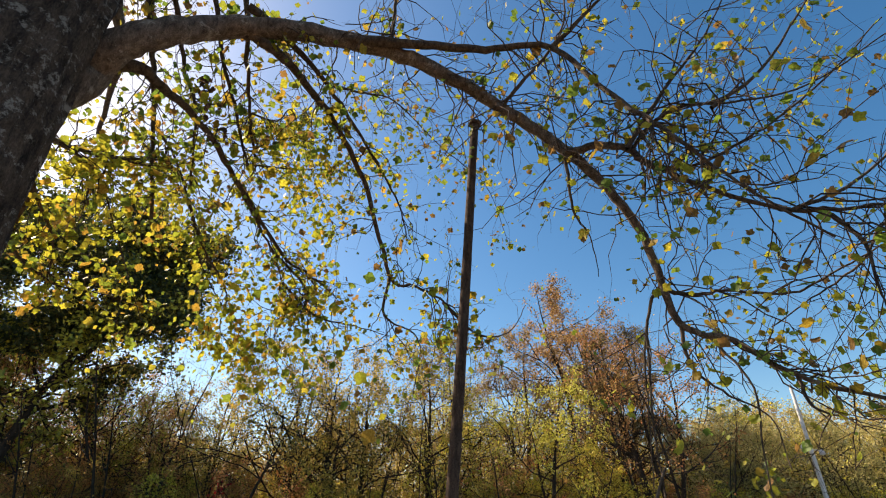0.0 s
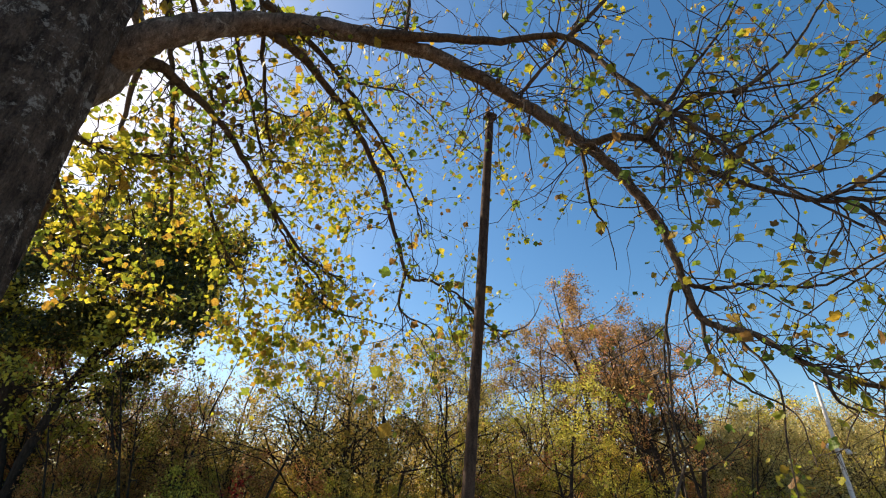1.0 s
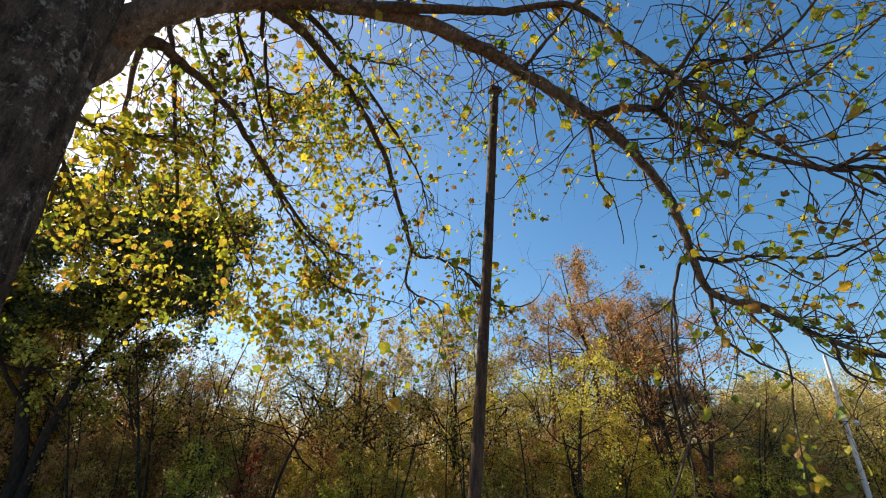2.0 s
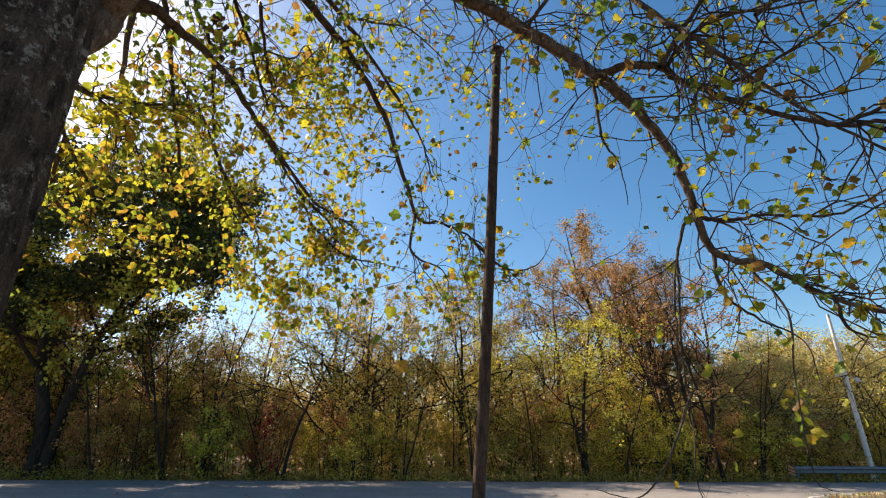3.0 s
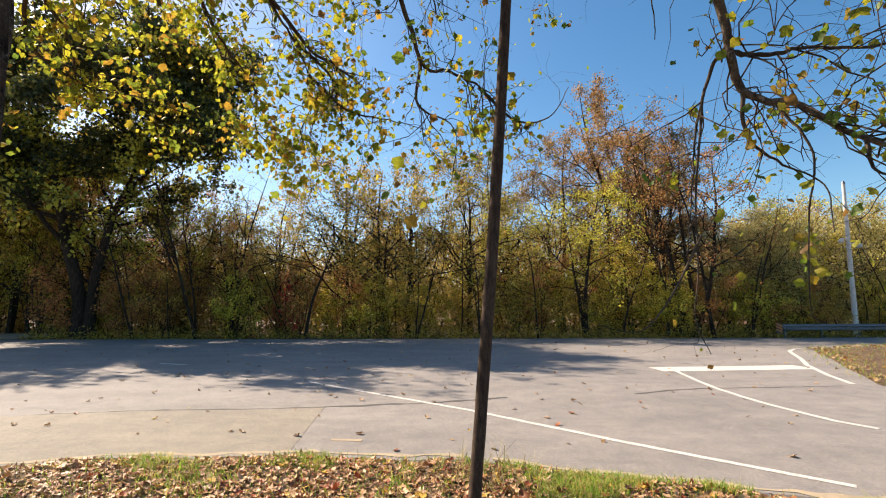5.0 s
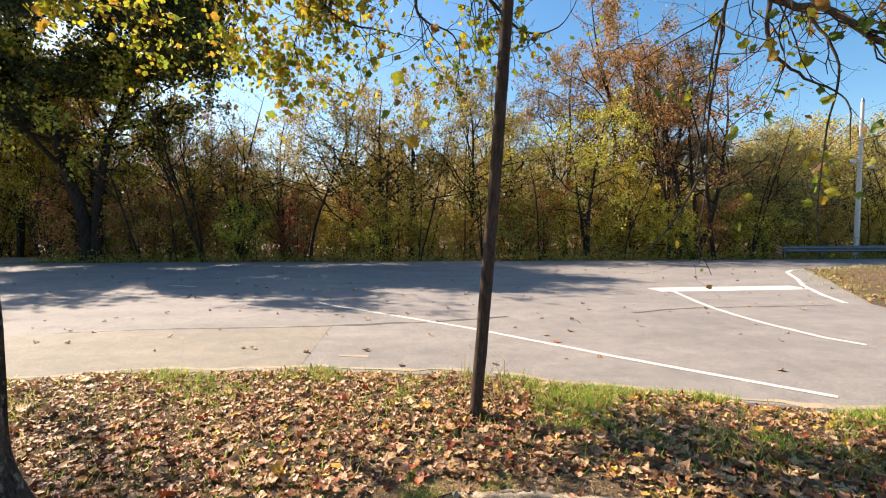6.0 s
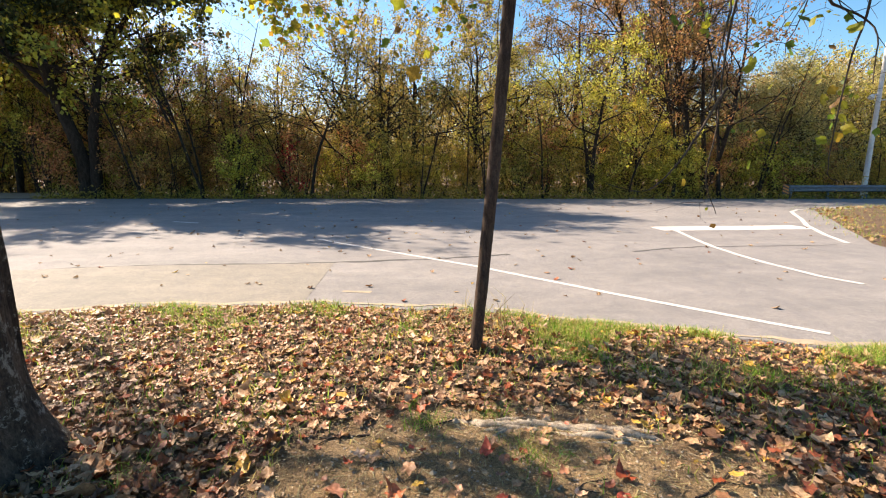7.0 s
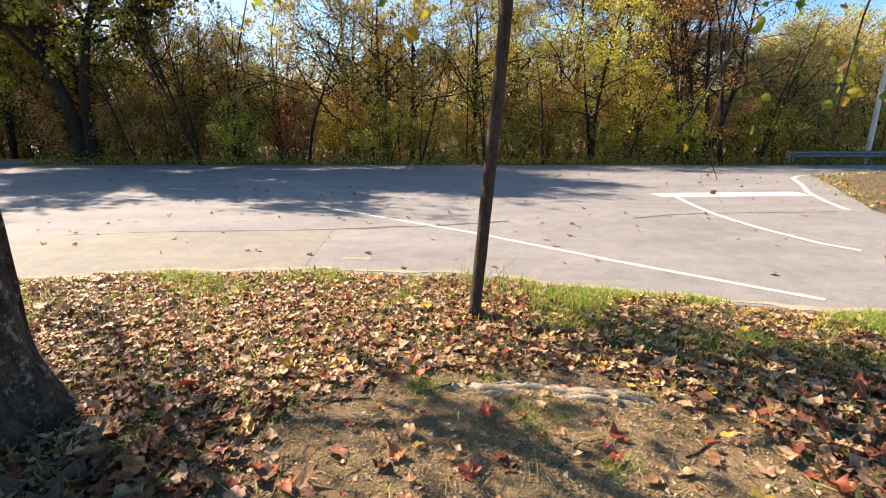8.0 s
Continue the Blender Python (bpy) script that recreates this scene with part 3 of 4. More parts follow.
bough(0.04, 0.014, [(-2.30, 3.10, 7.00), (-2.09, 3.50, 6.17), (-1.98, 3.90, 5.83), (-1.88, 4.30, 5.36)], "mid", 9, (-0.1, 0.2, 7.6))
bough(0.042, 0.014, [(-1.91, 3.00, 6.80), (-1.84, 3.40, 6.25), (-1.80, 3.80, 5.75), (-1.77, 4.20, 5.41)], "mid", 9, (-0.1, 0.2, 7.6))
bough(0.03, 0.008, [(-2.73, 2.75, 4.39), (-2.93, 3.20, 4.64), (-3.06, 3.60, 4.78), (-3.18, 4.00, 4.59)], "gold", 15)
bough(0.025, 0.006, [(-2.93, 3.20, 4.64), (-2.93, 3.80, 5.02), (-2.74, 4.30, 5.37), (-2.64, 4.60, 5.28)], "gold", 15)
bough(0.022, 0.004, [(2.44, 3.70, 3.90), (2.33, 3.80, 3.70), (2.22, 3.90, 3.18), (2.16, 3.90, 2.69), (2.09, 3.90, 2.12)], "bare", 8)
bough(0.024, 0.007, [(2.47, 3.72, 3.82), (2.71, 3.66, 3.77), (3.02, 3.60, 3.80), (3.45, 3.40, 3.71), (3.77, 3.20, 3.85), (4.14, 3.00, 4.05)], "bare", 8)
bough(0.024, 0.006, [(4.54, 2.80, 4.48), (4.30, 2.90, 4.23), (4.18, 3.00, 4.23), (3.98, 3.10, 3.93), (3.62, 3.30, 3.67), (3.15, 3.40, 3.38)], "bare", 8)
bough(0.03, 0.006, [(-3.84, 3.60, 5.34), (-3.93, 4.20, 4.88), (-3.85, 4.70, 4.42), (-4.12, 5.20, 3.81)], "gold", 7)
bough(0.018, 0.005, [(-3.06, 3.60, 4.78), (-3.56, 4.60, 5.21), (-3.53, 5.20, 4.79), (-3.29, 5.80, 4.00)], "gold", 7)
bough(0.018, 0.005, [(-2.87, 4.00, 5.67), (-2.82, 4.50, 5.61), (-2.76, 5.00, 5.30), (-2.58, 5.50, 4.61), (-2.07, 6.00, 3.90)], "gold", 15)
bough(0.012, 0.004, [(-1.88, 4.30, 5.44), (-1.57, 5.00, 5.94), (-0.89, 5.40, 6.31), (0.10, 5.60, 6.66)], "gold", 15)
bough(0.022, 0.004, [(-1.71, 5.20, 4.83), (-1.29, 5.60, 4.41), (-1.75, 5.80, 3.92), (-1.47, 5.90, 3.45)], "gold", 15)
bough(0.025, 0.005, [(-3.93, 4.20, 4.88), (-4.21, 4.60, 4.41), (-3.95, 5.00, 4.15), (-3.63, 5.40, 4.20), (-3.04, 5.80, 4.09)], "gold", 7)
bough(0.02, 0.004, [(-2.76, 5.00, 5.30), (-2.57, 5.30, 4.83), (-2.27, 5.60, 4.35), (-2.30, 5.80, 3.90), (-1.83, 5.90, 3.51)], "gold", 15)
bough(0.02, 0.004, [(-1.55, 5.40, 4.46), (-1.12, 5.70, 4.14), (-0.54, 5.80, 4.05), (-0.09, 5.80, 3.91)], "gold", 15)
bough(0.012, 0.004, [(-1.80, 3.80, 5.75), (-1.64, 4.20, 6.03), (-1.60, 4.60, 6.56), (-1.29, 5.20, 5.83), (-0.96, 5.60, 5.28)], "gold", 15)
bough(0.022, 0.004, [(-0.19, 5.00, 4.43), (-0.23, 5.20, 3.99), (0.19, 5.30, 3.76), (0.15, 5.30, 3.10)], "mid", 10)
bough(0.022, 0.004, [(0.47, 5.15, 4.19), (0.86, 5.20, 3.83), (1.27, 5.20, 3.85), (1.51, 5.20, 4.22)], "mid", 10)
bough(0.018, 0.004, [(-0.98, 3.60, 6.06), (-0.69, 4.20, 6.61), (-0.29, 4.80, 7.12), (0.41, 5.20, 6.69), (1.15, 5.60, 6.32), (1.49, 5.80, 5.46)], "mid", 10)
bough(0.02, 0.004, [(1.57, 3.50, 5.17), (1.62, 3.60, 4.61), (1.75, 3.60, 4.30), (1.82, 3.70, 3.92)], "mid", 3)
bough(0.02, 0.004, [(2.56, 3.75, 3.50), (2.60, 3.80, 3.12), (2.88, 3.80, 2.88), (3.13, 3.70, 2.68), (3.09, 3.60, 2.28)], "mid", 3)
bough(0.018, 0.003, [(3.32, 3.50, 2.99), (3.33, 3.45, 2.73), (3.54, 3.40, 2.64), (3.72, 3.30, 2.55)], "bare", 0.5)
bough(0.012, 0.003, [(2.25, 3.80, 3.48), (2.19, 3.90, 2.68), (2.17, 3.90, 2.02), (2.12, 3.90, 1.59), (2.23, 3.90, 1.31)], "bare", 0.5)
bough(0.012, 0.003, [(2.19, 3.85, 2.29), (1.84, 3.80, 1.72), (1.59, 3.80, 1.50), (1.29, 3.80, 1.56)], "bare", 0.5)
bough(0.012, 0.003, [(2.73, 3.60, 3.30), (2.90, 3.50, 2.88), (2.81, 3.50, 2.34), (2.77, 3.50, 1.69), (2.87, 3.50, 1.58)], "bare", 0.5)
bough(0.03, 0.006, [(1.37, 3.00, 6.19), (1.81, 2.90, 6.74), (2.42, 2.80, 7.51), (3.16, 2.70, 8.55)], "bare", 8)
bough(0.025, 0.005, [(1.90, 2.90, 4.83), (2.31, 2.70, 5.45), (2.71, 2.50, 5.96), (3.10, 2.30, 6.78)], "bare", 8)
bough(0.02, 0.005, [(2.54, 2.55, 5.04), (3.02, 2.40, 5.41), (3.70, 2.20, 6.35), (4.34, 2.10, 7.25)], "bare", 8)
bough(0.03, 0.008, [(-0.31, 3.30, 6.33), (-0.30, 3.30, 7.01), (-0.29, 3.20, 7.50), (-0.28, 3.10, 9.38)], "bare", 8)
bough(0.02, 0.005, [(3.05, 2.70, 4.11), (3.53, 2.60, 4.31), (4.16, 2.50, 4.76), (4.73, 2.40, 5.05)], "bare", 8)
bough(0.02, 0.005, [(3.32, 2.65, 4.06), (3.44, 2.60, 3.78), (3.38, 2.60, 3.36), (3.39, 2.60, 3.02)], "bare", 8)

# limbs on the far side of the trunk, which shade the lawn
bough(0.08, 0.012, [(-3.4, 2.9, 4.3), (-4.6, 3.9, 4.6), (-5.8, 4.9, 4.7), (-7.0, 5.6, 4.5)], "bare", 2.5, (-0.1, 0.1, 3.9), True)
bough(0.06, 0.01, [(-3.6, 2.5, 4.9), (-5.0, 3.0, 5.3), (-6.6, 3.7, 5.2), (-8.0, 4.2, 4.8)], "bare", 2.5, (-0.1, 0.0, 4.6), True)
bough(0.04, 0.01, [(-5.8, 4.9, 4.7), (-6.8, 5.2, 4.7), (-7.8, 5.3, 4.6), (-9.0, 5.5, 4.4)], "mid", 14)
bough(0.035, 0.01, [(-5.6, 4.7, 4.65), (-6.6, 5.8, 4.2), (-7.6, 6.8, 3.8)], "mid", 9)
bough(0.13, 0.05, [(-3.5, 3.1, 6.9), (-4.9, 4.6, 7.6), (-6.3, 6.0, 8.0), (-7.5, 7.1, 8.1), (-8.9, 8.4, 8.1)], "mid", 0.8, (-0.1, 0.1, 6.0), True)
bough(0.07, 0.03, [(-6.0, 5.7, 7.9), (-6.9, 6.75, 7.2), (-8.2, 6.9, 7.0), (-9.4, 7.2, 6.9)], "mid", 2.0)
bough(0.1, 0.04, [(-3.6, 3.4, 7.4), (-4.6, 5.2, 8.2), (-5.6, 6.6, 8.6), (-6.6, 8.0, 8.8)], "mid", 1.2, (-0.1, 0.1, 6.6), True)
bough(0.035, 0.01, [(-6.6, 3.7, 5.2), (-7.2, 5.2, 5.8), (-7.7, 6.3, 6.0), (-8.6, 7.0, 6.2)], "mid", 8)
# the crown above
for k in range(9):
    a = radians(200 + k * 40)
    out = np.array([math.cos(a), math.sin(a), 0.0])
    top = 7.2 + 0.35 * k
    reach = 4.6 - 0.25 * k
    foot = TREE_AT + np.array([0, 0, top]) + out * 0.3
    bough(0.08, 0.012, [tuple(foot), tuple(foot + out * reach * 0.35 + np.array([0, 0, 1.1])), tuple(foot + out * reach * 0.7 + np.array([0.2, 0.1, 1.9])), tuple(foot + out * reach + np.array([0, 0, 2.2]))], "mid", 7, (0.0, 0.0, top - 0.4))
bough(0.2, 0.03, [tuple(TREE_AT + np.array([-0.08, 0.0, 8.6])), tuple(TREE_AT + np.array([-0.2, 0.1, 10.5])), tuple(TREE_AT + np.array([0.0, 0.2, 12.5])), tuple(TREE_AT + np.array([0.2, 0.1, 14.5]))], "mid", 9)

# unseen leafy side limbs, added to dapple the ground by the tree's foot
bough(0.03, 0.008, [(-4.6, 3.9, 4.6), (-5.6, 4.5, 5.0), (-6.6, 5.0, 5.2), (-7.6, 5.6, 5.3)], "mid", 7)
bough(0.03, 0.008, [(-5.0, 3.0, 5.3), (-6.0, 3.8, 5.6), (-7.0, 4.5, 5.6), (-8.0, 5.2, 5.4)], "mid", 8)


LARGE = [(3.42, 2.20, 5.77, 0.16, NEAR_LEAF), (3.48, 2.45, 4.63, 0.14, RUST_LEAF), (3.26, 2.40, 4.80, 0.1, GOLD_LEAF), (1.54, 2.80, 5.29, 0.12, NEAR_LEAF), (1.86, 2.85, 6.58, 0.1, NEAR_LEAF), (-0.55, 3.60, 5.81, 0.15, NEAR_LEAF), (1.71, 3.60, 4.39, 0.13, NEAR_LEAF), (2.53, 3.75, 3.15, 0.1, NEAR_LEAF), (-0.32, 5.20, 2.71, 0.17, GOLD_LEAF), (2.55, 3.75, 3.03, 0.1, NEAR_LEAF), (3.36, 3.40, 3.11, 0.12, RUST_LEAF), (0.84, 3.50, 5.45, 0.12, NEAR_LEAF), (2.71, 2.50, 5.66, 0.07, GOLD_LEAF), (2.12, 2.70, 5.36, 0.09, NEAR_LEAF)]


def tree_leaves():
    rng = TREE_RNG
    under(new("brushwood", tree_twigs.mesh("brushwood", TWIG)), tulip, "fine bare arching twigs", "stuff")
    for pool, mat, most in ((green_sites, NEAR_LEAF, 170), (gold_sites, GOLD_LEAF, 130)):
        P = np.array(pool)
        P = P + rng.standard_normal(P.shape) * 0.035
        if mat is GOLD_LEAF:
            P = np.concatenate([P, P[rng.uniform(0, 1, len(P)) < 0.7] + rng.standard_normal((1, 3)) * 0.05])
        rng.shuffle(P)
        size = rng.choice([0.036, 0.052, 0.068, 0.09, 0.12], len(P), p=[0.22, 0.33, 0.27, 0.14, 0.04]) * rng.uniform(0.85, 1.15, len(P))
        # the leaves nearest to the open lawn are single ones
        near = np.argsort(P[:, 1] + 0.4 * P[:, 2])[:most]
        rest = np.setdiff1d(np.arange(len(P)), near)
        V, F = spread(rng, P[rest], size[rest], TULIP, 0.5)
        under(new("foliage", fast_mesh("foliage", V, F, mat)), tulip, "green and yellow lobed autumn leaves", "stuff")
        shapes = []
        for k in range(6):
            v, f = spread(rng, np.zeros((1, 3)), [0.1], TULIP, 0.5)
            shapes.append(fast_mesh("leaf", v, f, mat))
        for i in near:
            leaf = new("leaf", shapes[int(i) % 6])
            leaf.parent = tulip
            leaf.matrix_basis = Matrix.Translation(P[i]) @ pose(0, 0, 0, 0, 0, float(rng.uniform(0, 360))) @ Matrix.Scale(float(size[i]) / 0.1, 4)
    # seed cones at the twig ends
    C = np.array([green_sites[int(k)] for k in rng.integers(0, len(green_sites), 260)]) + rng.standard_normal((260, 3)) * 0.02
    V, F = spread(rng, C, rng.uniform(0.03, 0.055, 260), CONE, 0.2)
    under(new("seed_cone", fast_mesh("seed_cone", V, F, DEAD_LEAF)), tulip, "small dry brown seed cones", "stuff")
    # single large leaves on the lowest twigs
    for x, y, z, size, mat in LARGE:
        v, f = spread(rng, np.zeros((1, 3)), [size], TULIP, 0.7)
        leaf = new("leaf", fast_mesh("leaf", v, f, mat))
        leaf.parent = tulip
        leaf.location = np.array([x, y, z]) - TREE_AT
    # a few withered clusters caught under the limb
    C = []
    for c in ((-2.2, 3.6, 5.9), (-2.12, 3.62, 5.6), (-2.0, 3.7, 5.35), (-2.3, 3.7, 6.0)):
        C.append(np.array(c) - TREE_AT + rng.standard_normal((7, 3)) * np.array([0.04, 0.04, 0.06]))
    C = np.concatenate(C)
    V, F = spread(rng, C, rng.uniform(0.06, 0.11, len(C)), CURLED, 0.6)
    under(new("withered_clump", fast_mesh("withered_clump", V, F, DEAD_LEAF)), tulip, "dark withered leaves hanging in a clump", "stuff")


tree_leaves()


# ---- the leaning post ----
def leaning_post():
    foot, top = np.array([0.29, 4.15, -0.05]), np.array([0.77, 4.2, 6.22])
    post = thing("post", foot, "tall leaning rusty brown post with a flat cap", "post")
    rng = np.random.default_rng(5)
    t = Tubes()
    s = np.linspace(0, 1, 40)
    line = (top - foot)[None] * s[:, None] + np.stack([0.02 * np.sin(s * 4), 0.01 * np.sin(s * 5), 0 * s], 1)
    t.add(line, 0.056 - 0.008 * s, 14, 0.025, rng)
    under(new("shaft", t.mesh("shaft", POST_WOOD)), post)
    bm = bmesh.new()
    bmesh.ops.create_cube(bm, size=1)
    bmesh.ops.scale(bm, vec=(0.14, 0.13, 0.05), verts=bm.verts)
    bmesh.ops.bevel(bm, geom=bm.edges[:], offset=0.008, segments=2, affect="EDGES")
    bmesh.ops.transform(bm, matrix=Matrix.Translation(Vector(line[-1])) @ pose(0, 0, 0, 0, 4, 15), verts=bm.verts)
    part("cap", bm, POST_WOOD, post, "flat weathered cap")


leaning_post()


# ---- the utility pole and the guardrail ----
def utility_pole():
    pole = thing("utility_pole", (21.82, 24.9, -0.1), "slender pale grey utility pole with small brackets", "pole")
    t = Tubes()
    z = np.linspace(0, 8.3, 12)
    t.add(np.stack([0.012 * z, 0 * z, z], 1), 0.13 - 0.006 * z, 16)
    under(new("shaft", t.mesh("shaft", POLE_WHITE)), pole)
    for z, side in ((5.0, 1), (5.25, -1)):
        t = Tubes()
        t.add([(0.06, 0, z), (0.06 + side * 0.28, -0.1, z + 0.02), (0.06 + side * 0.42, -0.12, z - 0.04)], [0.03, 0.03, 0.02], 8)
        bracket = under(new("bracket", t.mesh("bracket", POLE_WHITE)), pole)
        t = Tubes()
        t.add([(0.06 + side * 0.42, -0.12, z + 0.02), (0.06 + side * 0.46, -0.12, z - 0.06), (0.06 + side * 0.5, -0.12, z - 0.2), (0.06 + side * 0.5, -0.12, z - 0.24)], [0.06, 0.12, 0.14, 0.02], 12)
        under(new("lamp_head", t.mesh("lamp_head", POLE_WHITE)), bracket)
    bm = bmesh.new()
    bmesh.ops.create_cone(bm, segments=12, radius1=0.1, radius2=0.05, depth=0.16, cap_ends=True)
    bmesh.ops.translate(bm, vec=(0.1, 0, 8.35), verts=bm.verts)
    part("cap", bm, STEEL, pole)


utility_pole()


def gravel_pull_off():
    """A sandy opening at the far side, left of the forked tree."""
    V = [(-34, 24.3, 0.02), (-21.5, 24.3, 0.02), (-20.9, 25.6, 0.06), (-21.6, 27.6, 0.1), (-34, 28.2, 0.1)]
    me = bpy.data.meshes.new("gravel_pull_off")
    me.from_pydata(V, [], [(0, 1, 2, 3, 4)])
    me.materials.append(SAND)
    tagged(new("gravel_pull_off", me), "pale sandy pull-off beside the woods", "gravel", "", "structure")


gravel_pull_off()


def guardrail():
    rail = thing("guardrail", (17.8, 24.75, -0.1), "dull galvanised guardrail with a striped end marker", "guardrail")
    prof = [(0.0, 0.44), (-0.07, 0.49), (-0.07, 0.55), (0.0, 0.59), (0.0, 0.62), (-0.07, 0.66), (-0.07, 0.72), (0.0, 0.77)]
    V, F = [], []
    for x in np.linspace(0, 30, 31):
        V += [(x, a - 0.06 + 0.0 * x, z) for a, z in prof] + [(x, a - 0.052, z - 0.003) for a, z in prof]
    w = 16
    for i in range(30):
        for k in range(7):
            F.append((i * w + k, (i + 1) * w + k, (i + 1) * w + k + 1, i * w + k + 1))
            F.append((i * w + 8 + k + 1, (i + 1) * w + 8 + k + 1, (i + 1) * w + 8 + k, i * w + 8 + k))
    under(new("beam", fast_mesh("beam", V, F, STEEL)), rail)
    for x in np.arange(0.15, 30, 1.95):
        bm = bmesh.new()
        bmesh.ops.create_cube(bm, size=1)
        bmesh.ops.scale(bm, vec=(0.1, 0.14, 0.78), verts=bm.verts)
        bmesh.ops.translate(bm, vec=(x, 0.03, 0.39), verts=bm.verts)
        bmesh.ops.bevel(bm, geom=bm.edges[:], offset=0.006, segments=1, affect="EDGES")
        part("rail_post", bm, STEEL, rail)
    bm = bmesh.new()
    bmesh.ops.create_cube(bm, size=1)
    bmesh.ops.scale(bm, vec=(0.34, 0.02, 0.5), verts=bm.verts)
    bmesh.ops.translate(bm, vec=(-0.2, -0.1, 0.56), verts=bm.verts)
    plate = part("end_marker", bm, BLACK, rail, "black and orange striped marker plate")
    for k in range(3):
        bm = bmesh.new()
        z = 0.36 + k * 0.15
        vs = [bm.verts.new((x, -0.114, zz)) for x, zz in ((-0.36, z + 0.1), (-0.36, z + 0.18), (-0.04, z + 0.04), (-0.04, z - 0.04))]
        bm.faces.new(vs)
        part("stripe", bm, ORANGE, plate)


guardrail()


# ---- the woods across the road ----
def wood_tree(name, seed, height, trunk_r, stems, fork, depth, mat, leaves, size, label, lean=0.06, start=0.3, droop=0.0, category="tree", extra=None, clump=0.42, reach=0.42, lines=None, masses=0):
    """A tree that stands at the origin: tapered stems, limbs in two or three orders, and clumps of small leaves."""
    rng = np.random.default_rng(seed)
    tree = thing(name, (0, 0, 0), label, category, "trees across the road" if category == "tree" else "shrubs across the road")
    wood, sites = Tubes(), []
    for s in range(len(lines) if lines else stems):
        d = unit(np.array([rng.uniform(-1, 1) * lean * (1 + stems * 0.6), rng.uniform(-1, 1) * lean, 1.0]))
        n = 10
        h = height * (1 if s == 0 else rng.uniform(0.75, 0.98))
        pts, q = [np.array([rng.uniform(-0.12, 0.12) * (stems - 1), rng.uniform(-0.12, 0.12) * (stems - 1), -0.3])], d
        for _ in range(n):
            q = unit(q + 0.07 * rng.standard_normal(3) + np.array([0, 0, 0.04]))
            pts.append(pts[-1] + q * (h + 0.3) / n * 0.93)
        if lines:
            L = np.array(lines[s])
            u = np.linspace(0, len(L) - 1, n + 1)
            pts = [np.array([np.interp(k, range(len(L)), L[:, a]) for a in range(3)]) + rng.standard_normal(3) * 0.1 for k in u]
        R = trunk_r * (1 - 0.9 * np.linspace(0, 1, n + 1)) * (1 if s == 0 else 0.8 if s == 1 or not lines else 0.42)
        R[0] *= 1.35
        wood.add(pts, R, 8)
        for i in range(fork * 3):
            f = start + (1 - start) * (i + rng.uniform(0, 1)) / (fork * 3)
            k = min(int(f * n), n - 1)
            base = pts[k] + (pts[k + 1] - pts[k]) * (f * n - k)
            a = rng.uniform(0, 2 * math.pi)
            d = unit(np.array([math.cos(a), math.sin(a), rng.uniform(0.3, 1.0)]))
            grow(rng, wood, sites, base, d, height * reach * (1.15 - 0.75 * f) * rng.uniform(0.7, 1.2), max(0.012, R[k] * 0.5), depth, fork, droop, 5)
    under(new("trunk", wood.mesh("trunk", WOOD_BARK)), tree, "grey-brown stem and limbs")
    S = np.array(sites)
    if leaves:
        groups = [(mat, leaves, "crown")] + ([(extra[0], extra[1], "crown")] if extra else [])
        for m, count, nm in groups:
            pool = S[rng.uniform(0, 1, len(S)) < 0.5]
            if masses and m is mat:
                pool = S[rng.integers(0, len(S), masses)]
                pool = pool[rng.integers(0, masses, 900)] + rng.standard_normal((900, 3)) * np.array([0.75, 0.65, 0.5])
            P = pool[rng.integers(0, len(pool), count)] + rng.standard_normal((count, 3)) * clump * rng.uniform(0.3, 1.3, (count, 1))
            P[:, 2] = np.maximum(P[:, 2], 0.05)
            V, F = spread(rng, P, rng.uniform(0.6, 1.3, count) * size, SPRIG, 0.25)
            under(new(nm, fast_mesh(nm, V, F, m)), tree)
    return tree


def place(proto, x, y, scale=1.0, turn=0.0, tall=1.0):
    return copy_thing(proto, Matrix.Translation((x, y, ground_height(x, y))) @ pose(0, 0, 0, 0, 0, turn) @ Matrix.Diagonal((scale, scale, scale * tall, 1)))


def set_down(proto, x, y, turn=0.0):
    proto.matrix_basis = Matrix.Translation((x, y, ground_height(x, y))) @ pose(0, 0, 0, 0, 0, turn)


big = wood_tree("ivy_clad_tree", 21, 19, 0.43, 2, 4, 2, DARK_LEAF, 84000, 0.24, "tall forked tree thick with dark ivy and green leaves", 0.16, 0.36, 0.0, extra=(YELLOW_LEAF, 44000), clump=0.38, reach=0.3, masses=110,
                lines=[[(-0.2, 0, -0.3), (-0.25, -0.1, 1.5), (-0.7, -0.2, 4.2), (-1.6, -0.4, 7.4), (-2.5, -0.8, 11.0), (-3.4, -1.2, 14.5), (-3.8, -1.4, 18)],
                       [(0.25, 0, -0.3), (0.3, -0.1, 1.5), (0.5, 0, 4.2), (1.2, 0.1, 7.2), (2.3, 0.3, 11.0), (2.6, 0.5, 14), (2.2, 0.5, 16.8)],
                       [(1.5, 0.2, 8.4), (3.0, 0.3, 10.0), (4.3, 0.4, 12.0), (5.6, 0.5, 13.8)],
                       [(-1.2, 0, 6.4), (-3.0, -0.1, 7.4), (-4.6, -0.2, 8.6), (-6.4, -0.5, 10.2)],
                       [(-2.4, -0.6, 10.5), (-4.4, -0.8, 12.5), (-6.5, -1.0, 14.5), (-8.5, -1.0, 16.0)],
                       [(2.5, 0.4, 13.0), (3.2, 0.3, 14.5), (4.2, 0.4, 15.6), (5.0, 0.4, 16.0)]])
set_down(big, -18.8, 25.5)
big.scale = (0.93, 0.93, 0.93)
